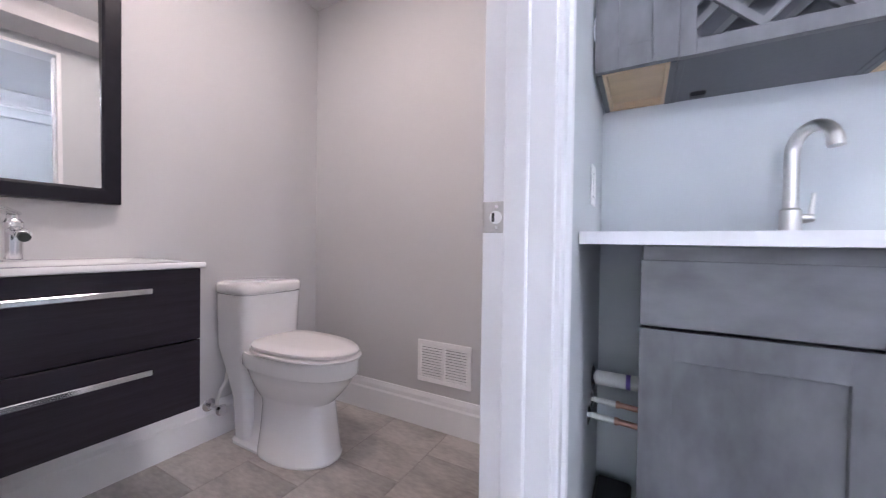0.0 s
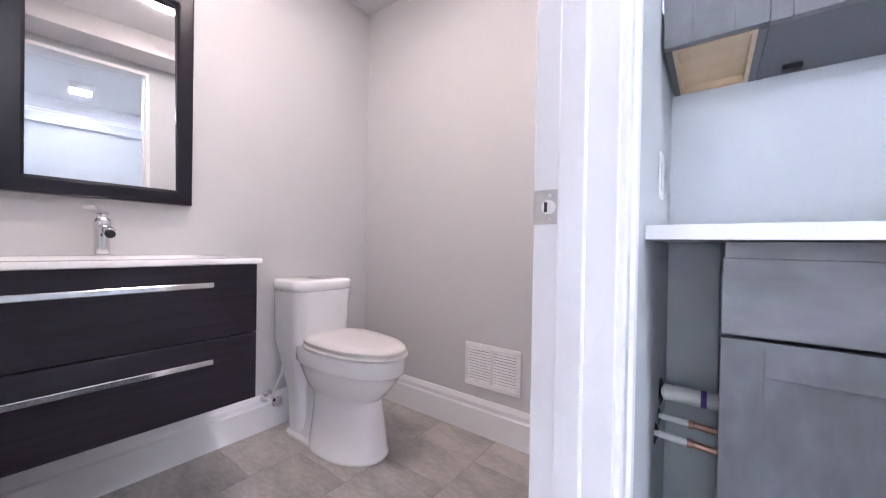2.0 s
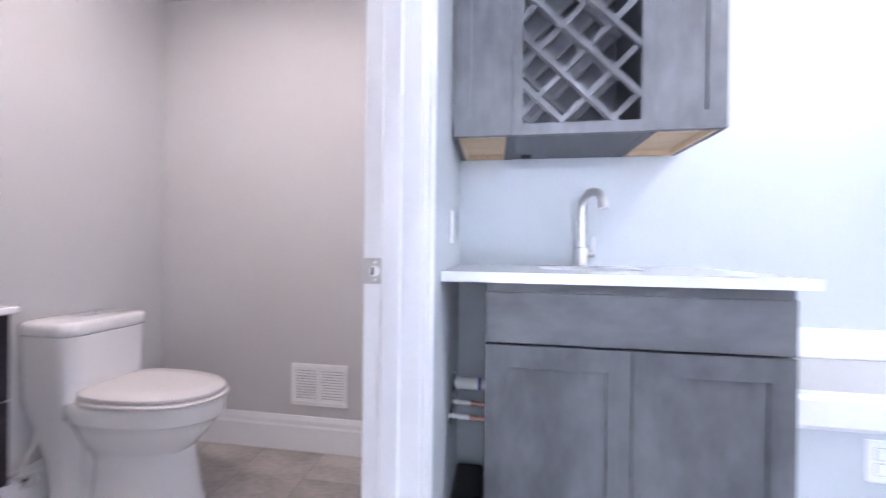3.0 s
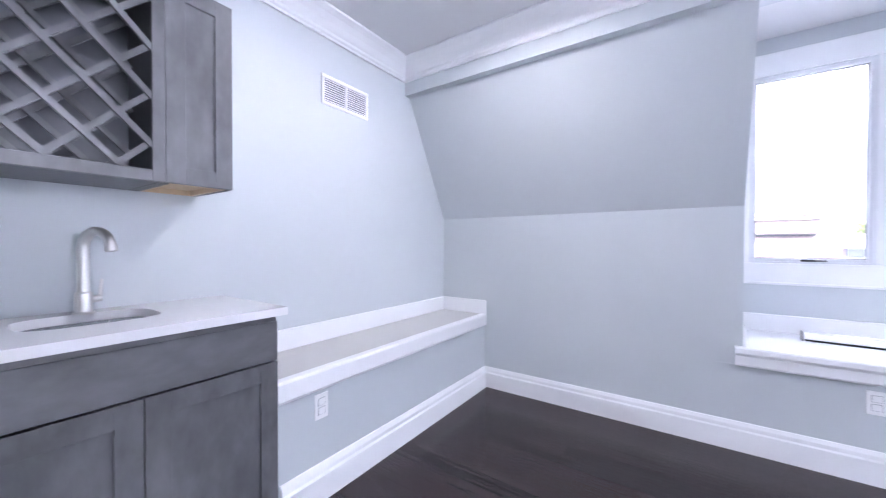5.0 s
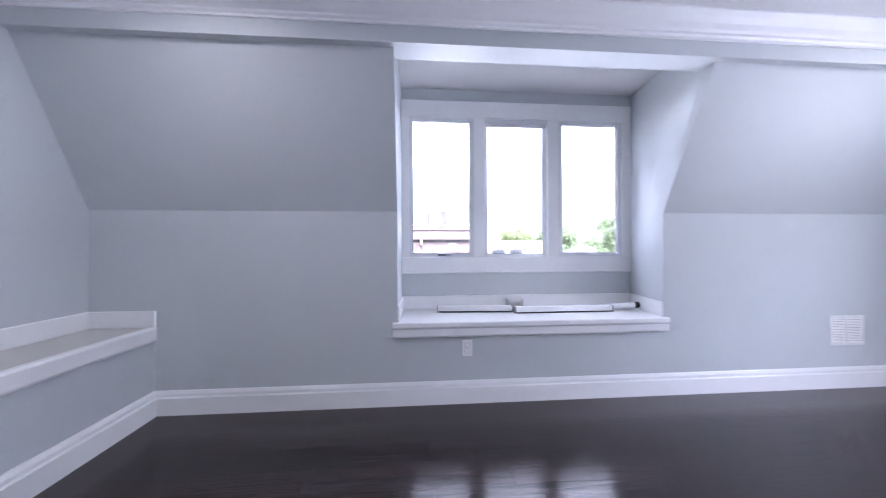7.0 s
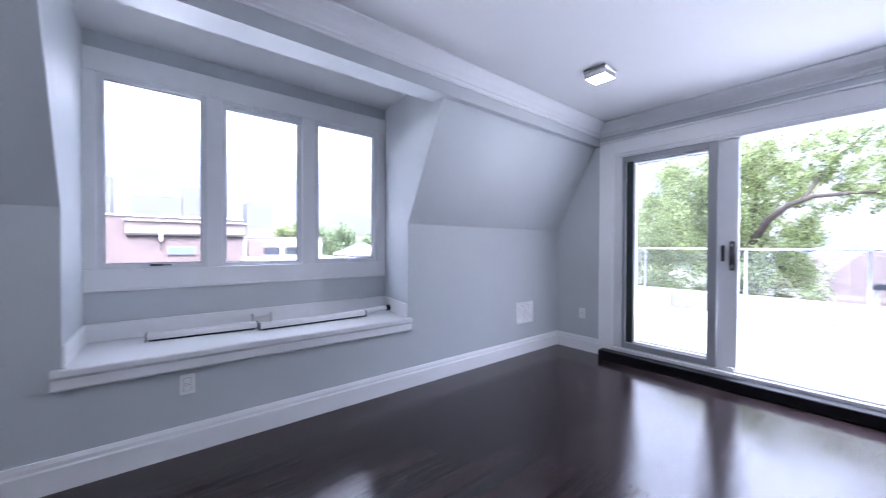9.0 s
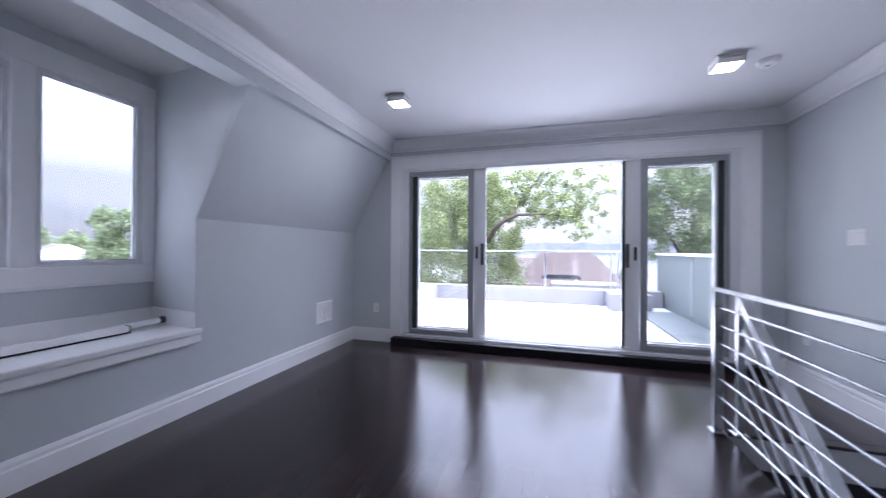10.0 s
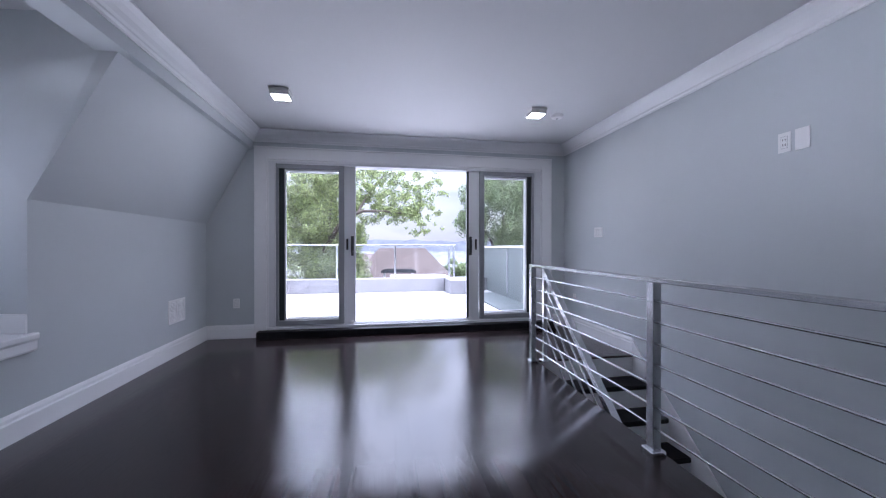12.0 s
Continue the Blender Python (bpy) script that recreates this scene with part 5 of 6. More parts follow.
# ---- blinds left on the window seat ----
def blind(y0, y1, x0, x1, label):
    ob = thing("roller_blind", ((x0 + x1) / 2, (y0 + y1) / 2, SEAT), label, "blind", "blinds on the window seat")
    bm = nb()
    a, b = Vector((x0, y0, SEAT + 0.0315)), Vector((x1, y1, SEAT + 0.0315))
    bar(bm, a, b, 0.055, 0.041)
    bmesh.ops.bevel(bm, geom=bm.edges[:], offset=0.006, segments=2, affect='EDGES')
    part("cassette", bm, PLASTIC, ob)
    d = (b - a).normalized()
    # black bar stands for the shadow line between cassette and seat
    bm = nb()
    down = Vector((0, 0, 0.0255))
    bar(bm, a + d * 0.01 - down, b - d * 0.01 - down, 0.046, 0.011)
    part("under_shade", bm, BLACK, ob, "black strip put in as the shade under the cassette")
    for p, s in ((a, -1), (b, 1)):
        bm = nb()
        bar(bm, p + d * s * 0.0005 - Vector((0, 0, 0.0055)), p + d * s * 0.007 - Vector((0, 0, 0.0055)), 0.052, 0.052)
        part("end_cap", bm, ROOFGREY, ob)
    return ob


blind(2.335, 2.945, -0.385, -0.345, "white roller blind cassette lying on the window seat")
blind(2.953, 3.765, -0.278, -0.282, "white roller blind cassette lying on the window seat")
tb = thing("blind_tube", (-0.35, 3.8, SEAT), "white tube with a black end lying on the window seat", "tube", "blinds on the window seat")
bm = nb()
tube(bm, [(-0.345, 3.60, SEAT + 0.022), (-0.30, 3.985, SEAT + 0.046)], 0.022, 16)
smooth(part("tube", bm, PLASTIC, tb))
bm = nb()
tube(bm, [(-0.3006, 3.98, SEAT + 0.0457), (-0.2965, 4.015, SEAT + 0.048)], 0.0255, 16)
part("end_plug", bm, BLACK, tb)
br = thing("mounting_bracket", (-0.47, 3.0, SEAT), "small metal bracket lying behind the blinds", "bracket")
bm = nb()
box(bm, -0.50, 2.94, SEAT, -0.44, 3.075, SEAT + 0.006, b=0.001)
box(bm, -0.50, 2.94, SEAT + 0.006, -0.44, 2.946, SEAT + 0.085, b=0.001)
box(bm, -0.50, 3.069, SEAT + 0.006, -0.44, 3.075, SEAT + 0.085, b=0.001)
box(bm, -0.50, 2.946, SEAT + 0.006, -0.494, 3.069, SEAT + 0.06, b=0.001)
part("plate", bm, NICKEL, br)

# ---- terrace ----
DZ = 0.04
bm = nb()
box(bm, -0.75, 6.38, -0.4, 4.9, 10.3, DZ)
struct("terrace", bm, MEMBRANE, "flat white membrane roof terrace", "terrace")
PH = 0.36
bm = nb()
box(bm, -0.75, 10.0, DZ, 3.55, 10.3, PH, b=0.012)
box(bm, -0.75, 6.39, DZ, -0.04, 9.998, PH, b=0.012)
box(bm, 3.552, 9.35, DZ, 4.25, 10.3, PH, b=0.012)
box(bm, 4.252, 10.0, DZ, 4.60, 10.3, PH, b=0.012)
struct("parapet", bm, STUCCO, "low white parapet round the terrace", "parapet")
gr = thing("glass_railing", (1.6, 10.1, PH), "glass railing with steel posts on the parapet", "railing")
GX = (-0.55, 1.03, 2.37, 3.68)
for x in GX + (3.80,):
    bm = nb()
    box(bm, x - 0.022, 10.10, PH - 0.01, x + 0.022, 10.14, 1.125, b=0.003)
    box(bm, x - 0.05, 10.07, PH - 0.002, x + 0.05, 10.17, PH + 0.01, b=0.002)
    part("post", bm, STEEL, gr)
bm = nb()
box(bm, -0.60, 10.095, 1.125, 3.84, 10.145, 1.16, b=0.006)
part("top_rail", bm, STEEL, gr)
bm = nb()
box(bm, -0.60, 6.45, 1.125, -0.55, 10.095, 1.16, b=0.006)
part("top_rail", bm, STEEL, gr)
for y in (6.6, 7.8, 9.0):
    bm = nb()
    box(bm, -0.595, y - 0.02, PH - 0.002, -0.555, y + 0.02, 1.125, b=0.003)
    part("post", bm, STEEL, gr)
for a, b in zip(GX, GX[1:]):
    p = part("pane", boxed(a + 0.05, 10.115, PH + 0.06, b - 0.05, 10.125, 1.09), GLASS, gr)
    p.visible_shadow = False
p = part("pane", boxed(-0.58, 6.65, PH + 0.06, -0.57, 9.98, 1.09), GLASS, gr)
p.visible_shadow = False
# raised strip added where the terrace looks darker beside the screen
bm = nb()
box(bm, 3.975, 6.40, DZ, 4.60, 9.346, DZ + 0.03, b=0.008)
struct("terrace_strip", bm, GREYGREEN_STRIP, "low grey-green strip along the privacy screen", "kerb")
pv = thing("privacy_screen", (4.65, 8.4, 0), "grey-green panelled privacy screen beside the terrace", "screen")
for y0, y1 in ((6.45, 8.61), (8.62, 10.45)):
    bm = nb()
    box(bm, 4.62, y0, DZ, 4.68, y1 - 0.02, 1.08, b=0.004)
    part("panel", bm, PRIVACY, pv)
    bm = nb()
    box(bm, 4.60, y1 - 0.045, DZ + 0.1, 4.62, y1 + 0.005, 1.0, b=0.002)
    part("batten", bm, GREYVINYL, pv, "dark grey batten")
bm = nb()
box(bm, 4.59, 6.42, 1.08, 4.71, 10.50, 1.125, b=0.004)
part("cap", bm, TRIM, pv, "white cap rail")

# ---- the town outside ----
GZ = -8.0
bm = nb()
vs = [bm.verts.new((x, y, GZ)) for x, y in ((-3000, -3000), (3000, -3000), (3000, 3000), (-3000, 3000))]
bm.faces.new(vs)
struct("ground", bm, GROUND, "flat town ground far below", "ground")


WATER = material("pale_river_water", (0.20, 0.22, 0.25), 0.12, vary=0.06, scale=0.02, fine=0.4, bump=0.05)
bm = nb()
vs = [bm.verts.new((x, y, GZ + 0.05)) for x, y in ((-330, 190), (-120, 95), (60, 75), (420, 60), (1400, 120), (1400, 1500), (-600, 1500))]
bm.faces.new(vs)
struct("water", bm, WATER, "pale calm river beyond the houses", "water")


def leaves(name, clumps, count, size, mat, parent, seed):
    """Many small leaf sprays inside a set of uneven clumps (x, y, z, r)."""
    rng = random.Random(seed)
    total = sum(c[3] ** 2 for c in clumps)
    co, fa = [], []
    base = ROOT[parent.name]
    for cx, cy, cz, r in clumps:
        for _ in range(int(count * r * r / total)):
            d = Vector((rng.gauss(0, 1), rng.gauss(0, 1), rng.gauss(0, 0.8))).normalized() * (r * rng.random() ** 0.45)
            c = Vector((cx, cy, cz)) + d - base
            a = Vector((rng.gauss(0, 1), rng.gauss(0, 1), rng.gauss(0, 0.7))).normalized()
            b = a.orthogonal().normalized()
            b.rotate(Matrix.Rotation(rng.random() * 6.28, 3, a))
            w = a.cross(b)
            s = size * (0.6 + 0.8 * rng.random())
            i = len(co)
            co += [c - b * s, c + w * s * 0.45 + a * s * 0.12, c + b * s, c - w * s * 0.45 + a * s * 0.12]
            fa += [(i, i + 1, i + 2), (i, i + 2, i + 3)]
    me_ = bpy.data.meshes.new(name)
    me_.from_pydata(co, [], fa)
    me_.materials.append(mat)
    ob = new(name, me_)
    ob.parent = parent
    ROOT[ob.name] = base
    return ob


def tree(at, trunk, limbs, clumps, count, size, mat, label, seed):
    ob = thing("tree", at, label, "tree", "trees round the house")
    bm = nb()
    tube(bm, [p[:3] for p in trunk], [p[3] for p in trunk], 10)
    smooth(part("trunk", bm, BARK, ob))
    for l in limbs:
        bm = nb()
        tube(bm, [p[:3] for p in l], [p[3] for p in l], 8)
        smooth(part("limb", bm, BARK, ob))
    leaves("crown", clumps, count, size, mat, ob, seed)
    return ob


def scatter(cx, cy, cz, rx, ry, rz, n, r0, r1, seed):
    rng = random.Random(seed)
    out = []
    while len(out) < n:
        p = [rng.uniform(-1, 1) for _ in range(3)]
        if sum(v * v for v in p) <= 1:
            out.append((cx + p[0] * rx, cy + p[1] * ry, cz + p[2] * rz, rng.uniform(r0, r1)))
    return out


# the near tree before the terrace, with a limb that reaches over to the east
cl = scatter(-1.0, 16.5, 1.9, 2.3, 2.2, 2.6, 200, 0.22, 0.5, 5) + scatter(0.9, 16.3, 3.3, 1.9, 1.5, 1.4, 64, 0.13, 0.34, 6) + scatter(2.7, 15.6, 3.7, 1.7, 1.1, 1.5, 56, 0.10, 0.28, 7) + scatter(0.6, 16.2, 0.2, 1.0, 1.0, 0.9, 30, 0.2, 0.4, 8) + scatter(2.7, 15.4, 2.5, 1.5, 0.8, 0.5, 34, 0.1, 0.26, 9) + scatter(3.6, 15.3, 1.9, 0.9, 0.6, 0.4, 12, 0.07, 0.18, 10) + scatter(3.7, 15.7, 3.5, 1.1, 0.9, 1.4, 46, 0.07, 0.2, 31) + scatter(0.9, 15.4, 2.9, 0.9, 0.5, 0.4, 10, 0.1, 0.22, 32)
cl = [c for c in cl if not (c[1] < 15.7 and 0.0 < c[0] < 1.8 and 1.2 < c[2] < 2.9)]
tree((-0.6, 16.5, GZ), [(-0.6, 16.5, GZ, 0.30), (-0.5, 16.5, -3, 0.2), (-0.4, 16.5, 0.6, 0.13)],
     [[(-0.4, 16.5, 0.5, 0.13), (0.1, 15.7, 1.3, 0.10), (0.54, 15.1, 1.91, 0.085), (0.95, 14.9, 2.25, 0.07), (1.40, 14.9, 2.42, 0.05), (2.2, 15.1, 2.45, 0.04), (3.4, 15.4, 2.35, 0.015)],
      [(-0.45, 16.5, 0.3, 0.10), (-0.9, 16.6, 1.8, 0.06), (-1.3, 16.7, 3.2, 0.025)],
      [(1.2, 14.9, 2.36, 0.05), (1.6, 15.4, 3.2, 0.035), (2.4, 15.7, 4.2, 0.015)],
      [(0.1, 15.7, 1.3, 0.06), (0.1, 16.2, 2.8, 0.035), (0.4, 16.3, 4.0, 0.015)]],
     cl, 96000, 0.043, LEAF, "leafy green tree with a bent limb, close to the terrace", 3)
tree((7.6, 17.0, GZ), [(7.6, 17, GZ, 0.3), (7.6, 17, -1, 0.2), (7.5, 17, 2.5, 0.06)],
     [[(7.6, 17, 0, 0.1), (6.8, 16.8, 1.5, 0.05), (6.2, 16.6, 2.3, 0.02)], [(7.6, 17, 0.4, 0.09), (8.5, 17, 2, 0.04), (9.2, 17, 3, 0.02)]],
     scatter(7.9, 17, 2.3, 2.3, 2.0, 2.6, 120, 0.28, 0.55, 11) + scatter(6.0, 16.6, 2.5, 0.8, 0.7, 1.0, 26, 0.12, 0.3, 12) + scatter(7.9, 17, 6.0, 2.2, 2.0, 2.2, 50, 0.25, 0.5, 14), 98000, 0.042, LEAF2, "full dark green tree behind the privacy screen", 13)
tree((8.1, 30.5, GZ), [(8.1, 30.5, GZ, 0.2), (8.1, 30.5, -1.2, 0.05)], [[(8.1, 30.5, -3, 0.06), (8.5, 30.4, -1.0, 0.02)]],
     scatter(8.1, 30.5, -1.2, 1.3, 1.0, 1.3, 40, 0.2, 0.45, 41), 9000, 0.08, LEAF2, "dark green shrub tree beside the brick house", 42)
tree((-4.6, 21, GZ), [(-4.6, 21, GZ, 0.3), (-4.6, 21, 0, 0.12)], [[(-4.6, 21, -1, 0.1), (-5.4, 21, 1, 0.04)]],
     scatter(-4.6, 21, 1.2, 2.0, 1.7, 2.3, 70, 0.28, 0.55, 15), 20000, 0.065, LEAF, "round green tree beyond the terrace corner", 16)
tree((-24, 13.6, GZ), [(-24, 13.6, GZ, 0.35), (-24, 13.6, 0, 0.12)], [[(-24, 13.6, -2, 0.1), (-24.4, 12.6, 0.4, 0.04)]],
     scatter(-24, 13.2, 0.9, 1.6, 1.5, 2.0, 70, 0.35, 0.65, 21), 13000, 0.1, LEAF2, "round dark tree seen from the dormer", 22)
tree((-30, 20.5, GZ), [(-30, 20.5, GZ, 0.35), (-30, 20.5, -1, 0.12)], [[(-30, 20.5, -2, 0.1), (-30.5, 19.6, 0, 0.04)]],
     scatter(-30, 18.6, 0.6, 1.8, 3.0, 1.5, 70, 0.35, 0.65, 23), 11000, 0.11, LEAF2, "low broad tree seen from the dormer", 24)
tree((-36, 13.5, GZ), [(-36, 13.5, GZ, 0.35), (-36, 13.5, 0, 0.12)], [[(-36, 13.5, -1, 0.1), (-36.4, 12.6, 1.4, 0.04)]],
     scatter(-36, 13.5, 1.0, 1.6, 2.2, 2.6, 50, 0.4, 0.7, 27), 9000, 0.13, LEAF, "hazy green tree behind the flat roofs", 28)
tree((-34, 9.6, GZ), [(-34, 9.6, GZ, 0.3), (-34, 9.6, -1, 0.12)], [[(-34, 9.6, -2, 0.1), (-34.3, 9.0, 0.6, 0.04)]],
     scatter(-34, 9.6, 0.6, 1.5, 1.8, 1.3, 40, 0.35, 0.6, 29), 7000, 0.13, LEAF, "low yellow-green tree behind the flat roofs", 30)
tree((-19, 15.0, GZ), [(-19, 15.0, GZ, 0.3), (-19, 15.0, 0.4, 0.1)], [[(-19, 15, -1, 0.08), (-19.2, 14.6, 1.0, 0.03)]],
     scatter(-19, 15.3, 1.2, 1.3, 1.5, 2.1, 80, 0.26, 0.5, 25), 20000, 0.07, LEAF2, "tall green tree at the window's edge", 26)


def hip_house(cx, cy, hx, hy, eave, ridge, label, roof=SHINGLE, wall=BRICK):
    ob = thing("house", (cx, cy, GZ), label, "house")
    part("wall", boxed(cx - hx + 0.4, cy - hy + 0.4, GZ, cx + hx - 0.4, cy + hy - 0.4, eave), wall, ob)
    bm = nb()
    k = max(0.0, hx - hy)
    q = max(0.0, hy - hx)
    v = [bm.verts.new(p) for p in ((cx - hx, cy - hy, eave), (cx + hx, cy - hy, eave), (cx + hx, cy + hy, eave), (cx - hx, cy + hy, eave), (cx - k - 0.2, cy - q - 0.2, ridge), (cx + k + 0.2, cy + q + 0.2, ridge))]
    for f in ((0, 1, 5, 4), (1, 2, 5), (2, 3, 4, 5), (3, 0, 4), (3, 2, 1, 0)):
        bm.faces.new([v[i] for i in f])
    bmesh.ops.recalc_face_normals(bm, faces=bm.faces[:])
    part("roof", bm, roof, ob)
    bm = nb()
    box(bm, cx - hx - 0.05, cy - hy - 0.05, eave - 0.18, cx + hx + 0.05, cy + hy + 0.05, eave - 0.002, b=0.02)
    part("eaves", bm, SIDING, ob)
    return ob


hip_house(3.8, 31.0, 4.3, 2.6, -1.75, 1.05, "brick house with a brown hipped roof")
hip_house(0.2, 36.5, 4.2, 3.4, -1.9, 0.5, "low house with a pale brown hipped roof", SHINGLE, SIDING)
gb = thing("garage", (4.7, 26.4, GZ), "white flat-roofed garage before the brick house", "garage")
part("wall", boxed(2.75, 25.6, GZ, 6.5, 27.0, -0.98), SIDING, gb)
bm = nb()
box(bm, 2.68, 25.52, -0.98, 6.57, 27.08, -0.84, b=0.02)
part("coping", bm, SIDING, gb)
pc = thing("porch", (3.3, 27.7, GZ), "dark-roofed porch on the brick house", "porch")
for x in (2.3, 4.3):
    part("post", boxed(x - 0.07, 27.3, GZ, x + 0.07, 27.44, -0.72), SIDING, pc)
bm = nb()
prism(bm, [(2.05, -0.72), (4.55, -0.72), (4.55, -0.60), (4.3, -0.46), (2.3, -0.46), (2.05, -0.60)], "y", 27.15, 28.3)
part("roof", bm, DARKGLASS, pc)

gh = thing("house", (-8.2, 28, GZ), "white gabled house with a grey roof", "house")
bm = nb()
prism(bm, [(-10.4, GZ), (-6.0, GZ), (-6.0, -1.6), (-8.2, 0.1), (-10.4, -1.6)], "y", 26, 33)
part("wall", bm, SIDING, gh)
for sx in (-1, 1):
    bm = nb()
    prism(bm, [(-8.2, 0.14), (-8.2 + sx * 2.6, -1.86), (-8.2 + sx * 2.6, -1.72), (-8.2, 0.30)], "y", 25.6, 33.2)
    part("roof", bm, ROOFGREY, gh)
bm = nb()
box(bm, -8.7, 25.97, -1.9, -7.7, 26.03, -0.9)
part("window", bm, DARKGLASS, gh)

bb = thing("brick_building", (-17, -1.5, GZ), "flat-roofed pink brick building with a stone cornice", "building")
part("wall", boxed(-22, -10, GZ, -13.0, 4.95, 2.10), BRICK, bb)
bm = nb()
box(bm, -22.1, -10.1, 2.10, -12.95, 5.0, 2.17, b=0.02)
part("coping", bm, SIDING, bb)
bm = nb()
prism(bm, [(-12.995, 1.50), (-12.88, 1.50), (-12.84, 1.56), (-12.84, 1.90), (-12.78, 1.95), (-12.995, 1.95)], "y", 1.6, 5.05)
part("cornice", bm, STONE, bb, "brown stone cornice")
bm = nb()
box(bm, -12.995, 1.57, 1.952, -12.74, 5.1, 2.0, b=0.012)
part("cornice_cap", bm, SIDING, bb)
# dark strip put in as the shadow below the cornice
bm = nb()
box(bm, -12.995, 1.64, 1.44, -12.93, 5.0, 1.498, b=0.01)
part("cornice_shadow", bm, DARKGLASS, bb)
for y in (-3.4, -0.2):
    bm = nb()
    box(bm, -13.03, y, -0.6, -12.97, y + 1.3, 0.1)
    part("window", bm, DARKGLASS, bb)
bm = nb()
box(bm, -12.99, 2.46, 1.29, -12.80, 2.57, 1.56, b=0.02)
part("wall_lamp", bm, SIDING, bb)
# the sky mirrored in the pane is put into its blue
SKYBLUE = material("sky_reflection_blue", (0.13, 0.165, 0.21), 0.2, vary=0.05, bump=0)
wn = part("window", boxed(-12.99, 2.67, 0.82, -12.955, 3.50, 1.12), STONE, bb)
part("pane", boxed(-12.954, 2.70, 0.85, -12.94, 3.47, 1.09), SKYBLUE, wn, "pale blue pane with the sky's reflection in its colour")
sd = thing("satellite_dish", (-12.7, 3.86, 1.2), "white oval satellite dish on the brick wall", "satellite dish")
bm = nb()
loft(bm, [[Vector((-12.62 + dx, 3.86 + 0.27 * q * math.cos(a), 1.19 + 0.16 * q * math.sin(a))) for a in [2 * math.pi * k / 24 for k in range(24)]]
          for q, dx in ((0.1, -0.06), (0.6, -0.04), (1.0, 0.0), (1.02, 0.012), (0.6, -0.025), (0.1, -0.045))])
smooth(part("dish", bm, SIDING, sd), 60)
bm = nb()
tube(bm, [(-12.995, 3.86, 1.05), (-12.8, 3.86, 1.05), (-12.69, 3.86, 1.17)], 0.02, 8)
part("arm", bm, STEEL, sd)
fr = thing("flat_roof_building", (-17, 8, GZ), "pale building with a flat white roof and a brick stair head", "building")
part("wall", boxed(-20, 5.1, GZ, -13.4, 10.6, 0.50), SIDING, fr)
part("roof", boxed(-19.9, 5.2, 0.50, -13.5, 10.5, 0.54), SIDING, fr)
part("rear_wall", boxed(-20.5, 6.2, GZ, -20.004, 10.6, 1.55), SIDING, fr)
bm = nb()
box(bm, -20.6, 6.1, 1.55, -19.94, 10.7, 1.63, b=0.015)
part("coping", bm, STONE, fr)
sh_ = part("stair_head", boxed(-20.0, 6.35, 0.54, -19.3, 7.1, 1.45), BRICK, fr, "red brick stair head")
for k in range(5):
    bm = nb()
    box(bm, -19.298, 6.33, 0.66 + 0.17 * k, -19.285, 7.12, 0.70 + 0.17 * k)
    part("band", bm, STONE, sh_)
for y in (7.22, 8.25):
    ac = thing("rooftop_unit", (-18, y, 0.54), "dark grey rooftop air unit", "air unit", "rooftop units")
    bm = nb()
    box(bm, -18.4, y - 0.36, 0.66, -17.9, y + 0.36, 1.06, b=0.04)
    part("casing", bm, DARKGLASS, ac)
    bm = nb()
    turned(bm, (-18.15, y, 1.055), [(0.20, 0), (0.20, 0.05), (0.16, 0.06)], 20)
    part("fan_ring", bm, DARKGLASS, ac)
    for dx in (-18.35, -18.05):
        bm = nb()
        box(bm, dx, y - 0.34, 0.541, dx + 0.1, y + 0.34, 0.66)
        part("skid", bm, ROOFGREY, ac)
hip_house(-20.5, 13.5, 1.3, 1.35, 0.65, 1.32, "house with a small pale pyramid roof", ROOFGREY, SIDING)


BANDGLASS = material("pale_window_band", (0.12, 0.122, 0.137), 0.3, vary=0.05, bump=0)


def tower(cx, cy, hx, hy, top, label, storeys):
    ob = thing("tower_block", (cx, cy, GZ), label, "tower block", "distant towers")
    part("wall", boxed(cx - hx, cy - hy, GZ, cx + hx, cy + hy, top), CONCRETE, ob)
    step = (top - GZ) / storeys
    for k in range(storeys // 2, storeys):
        bm = nb()
        z = GZ + step * (k + 0.35)
        box(bm, cx + hx - 0.2, cy - hy * 0.92, z, cx + hx + 0.15, cy + hy * 0.92, z + step * 0.4)
        part("window_band", bm, BANDGLASS, ob)
    return ob


tower(-432, 2.3, 12, 19.2, 46, "wide low pale tower block far away", 20)
tower(-432, 29, 12, 6.5, 56, "slim pale tower block far away", 26)
tower(-446, 39, 12, 7, 48, "slim pale tower block far away", 22)
tower(-440, 51, 12, 8, 45, "pale tower block far away", 22)
tower(-432, 89.6, 12, 12.3, 45, "broad pale tower block far away", 20)
tower(-432, -33, 12, 5, 60, "slim tower block far away", 24)

# far woods and hills, one sheet of lumps each
rng = random.Random(77)
bm = nb()
for k in range(150):
    a = radians(rng.uniform(120, 200))
    r = rng.uniform(110, 300)
    c = Vector((2 + r * math.cos(a), 2 + r * math.sin(a), GZ))
    w, hgt = rng.uniform(6, 14), rng.uniform(4.0, 6.8) + r * 0.006
    rings = []
    for j, (f, zz) in enumerate(((1.0, 0), (1.05, 0.4), (0.8, 0.75), (0.35, 0.97), (0.05, 1.0))):
        rings.append([c + Vector((w * f * math.cos(t) * rng.uniform(0.8, 1.2), w * f * math.sin(t) * rng.uniform(0.8, 1.2), hgt * zz * rng.uniform(0.93, 1.05))) for t in [2 * math.pi * i / 9 for i in range(9)]])
    loft(bm, rings)
single("far_woods", bm, FARWOOD, "distant green tree tops over the town", "trees", kind="stuff")
bm = nb()
rings = []
n = 420
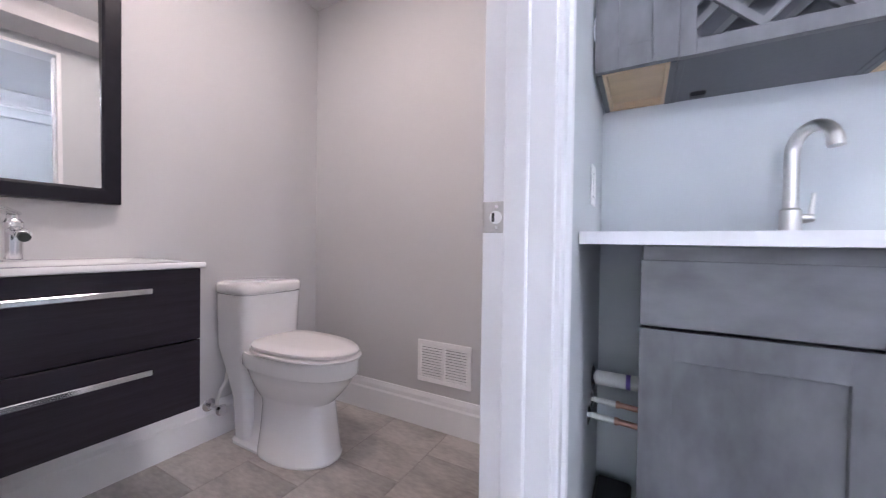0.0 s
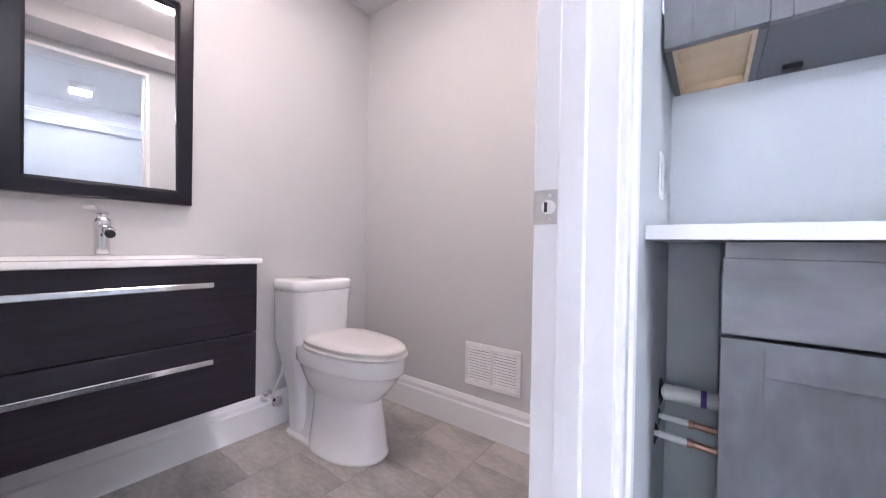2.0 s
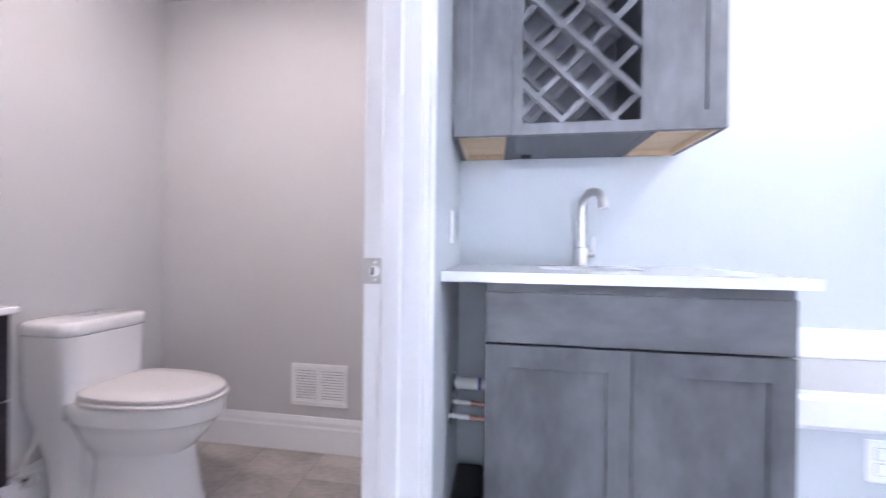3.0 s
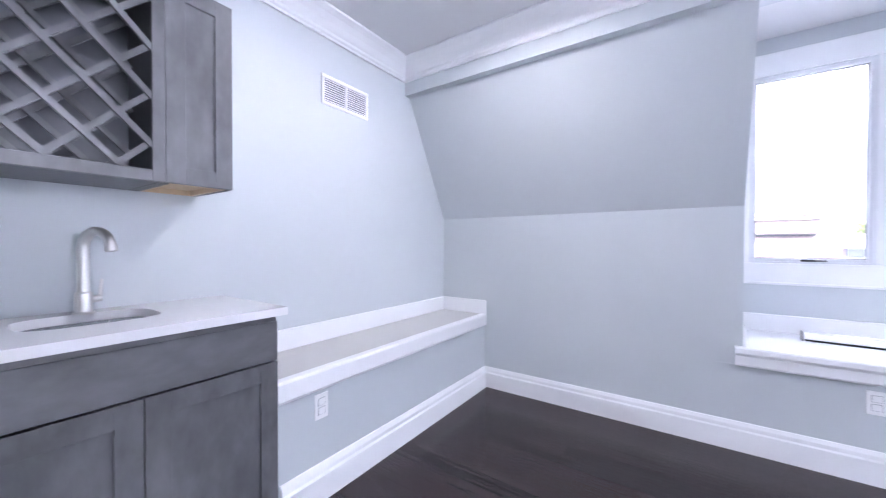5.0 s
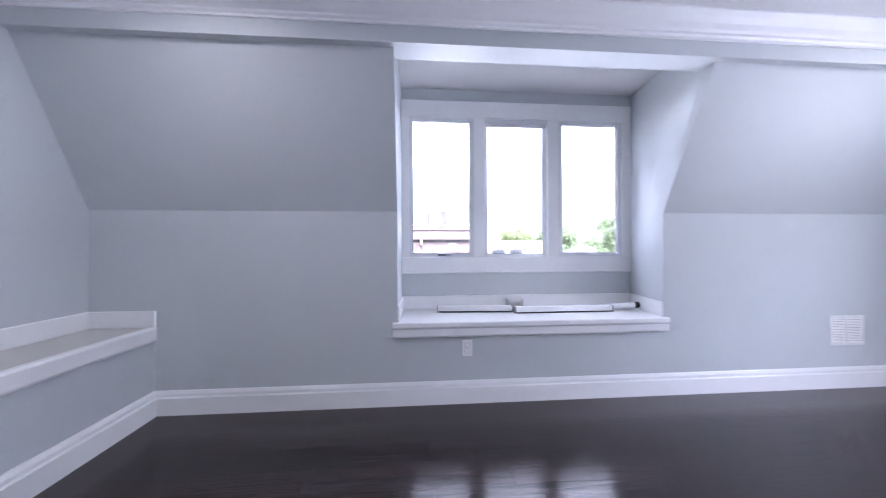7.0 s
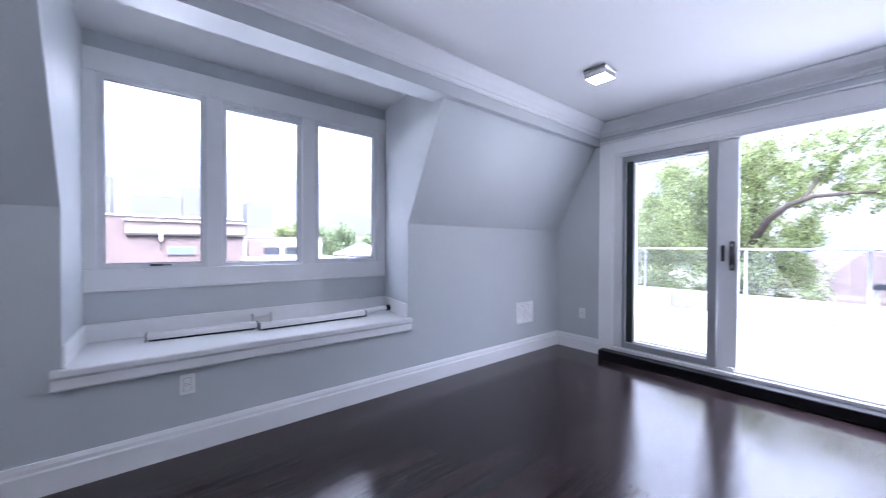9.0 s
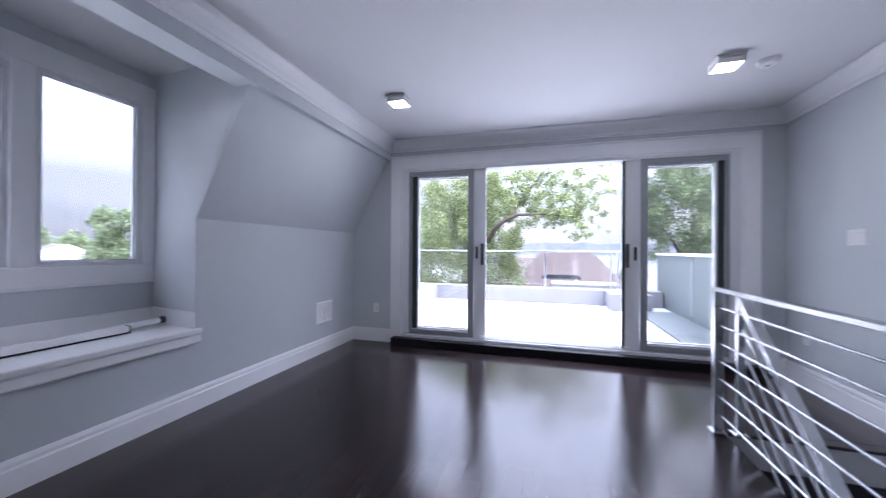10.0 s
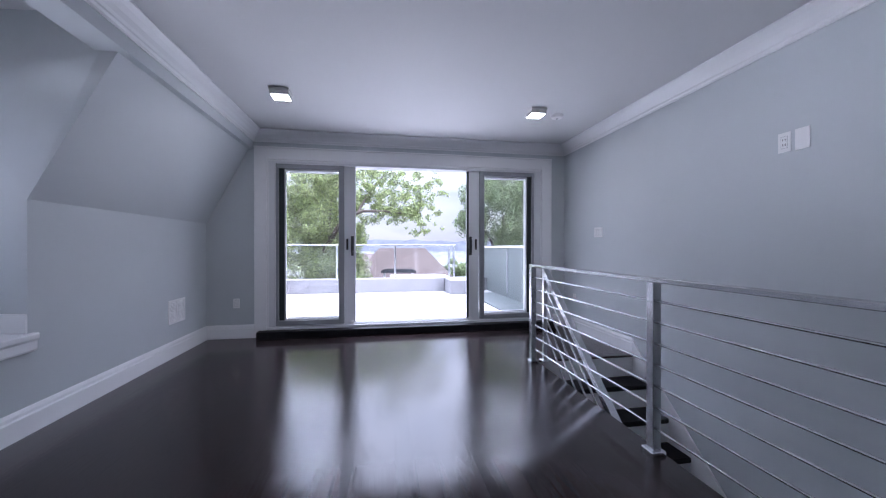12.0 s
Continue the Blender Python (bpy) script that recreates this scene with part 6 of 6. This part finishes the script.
for z_, f in ((GZ, 1.0), (1.0, 1.0)):
    row = []
    for i in range(n + 1):
        a = radians(40 + 180 * i / n)
        r = 900
        zz = z_ if z_ < 0 else 17 + 9 * noise.noise((i * 0.031, 3.1, 0)) + 4 * noise.noise((i * 0.2, 1.2, 0)) + 4 * abs(noise.noise((i * 0.61, 4.7, 0)))
        row.append(bm.verts.new((r * math.cos(a), r * math.sin(a), zz)))
    rings.append(row)
for i in range(n):
    bm.faces.new([rings[0][i], rings[0][i + 1], rings[1][i + 1], rings[1][i]])
# the distance's haze is put into the hills' pale blue colour
HILL = material("haze_tinted_hill", (0.215, 0.23, 0.265), 0.95, vary=0.22, scale=0.06, fine=0.3, bump=0)
struct("backdrop_hills", bm, HILL, "low hills on the horizon, haze put into their colour", "hills")

# ---- floor boards and tiles ----
boards = thing("floor", (1.75, 3.0, -0.015), "dark espresso oak floor boards, satin finish", "floor", kind="structure")
UNIT, PW = 0.2015, 0.1
meshes = {}


def board_mesh(length, width, store, mat, thick=0.0145, b=0.0, gap=0.0003):
    key = (round(length, 4), round(width, 4))
    if key not in store:
        bm = nb()
        box(bm, -width / 2 + gap / 2, -length / 2 + gap / 2, -thick, width / 2 - gap / 2, length / 2 - gap / 2, 0, b=b)
        me_ = bpy.data.meshes.new("board")
        bm.to_mesh(me_)
        bm.free()
        me_.materials.append(mat)
        store[key] = me_
    return store[key]


rng = random.Random(4)
for r in range(35):
    left, y = 30, 0.0
    if r > 27:
        left, y = 22, 8 * UNIT
    while left > 0:
        n = rng.randint(4, 9)
        if left - n < 4:
            n = left
        piece("board", board_mesh(n * UNIT, PW, meshes, FLOOR), boards, (PW * (r + 0.5), y + n * UNIT / 2, 0))
        y += n * UNIT
        left -= n
for r in range(35):
    piece("board", board_mesh(0.13, PW, meshes, FLOOR), boards, (PW * (r + 0.5), 6.045 + 0.065, -0.001))
for r in range(11):
    w = PW if r < 10 else 0.06
    cut = rng.choice((0.4, 0.6, 0.9))
    for a, b in ((4.86, 4.86 + cut), (4.86 + cut, 6.045)):
        piece("board", board_mesh(b - a, w, meshes, FLOOR), boards, (3.5 + PW * r + w / 2, (a + b) / 2, 0))

tiles = thing("floor_bathroom", (3.6, 0.7, -0.015), "taupe stone-look floor tiles in running bond", "floor", kind="structure")
bm = nb()
box(bm, 2.80, -0.07, -0.0155, 4.30, 1.54, -0.0025)
part("grout", bm, GROUT, tiles)
tm = {}
TL, TW = 0.60, 0.30
for i in range(-1, 6):
    x0 = 2.80 + i * TW
    off = (0.0, 0.2, 0.4)[i % 3]
    for j in range(-2, 4):
        y0 = -0.07 + j * TL + off
        xa, xb, ya, yb_ = max(x0, 2.80), min(x0 + TW, 4.30), max(y0, -0.07), min(y0 + TL, 1.54)
        if xb - xa > 0.02 and yb_ - ya > 0.02:
            piece("tile", board_mesh(yb_ - ya, xb - xa, tm, TILE, 0.0115, 0.0012, 0.0028), tiles, ((xa + xb) / 2, (ya + yb_) / 2, -0.001))
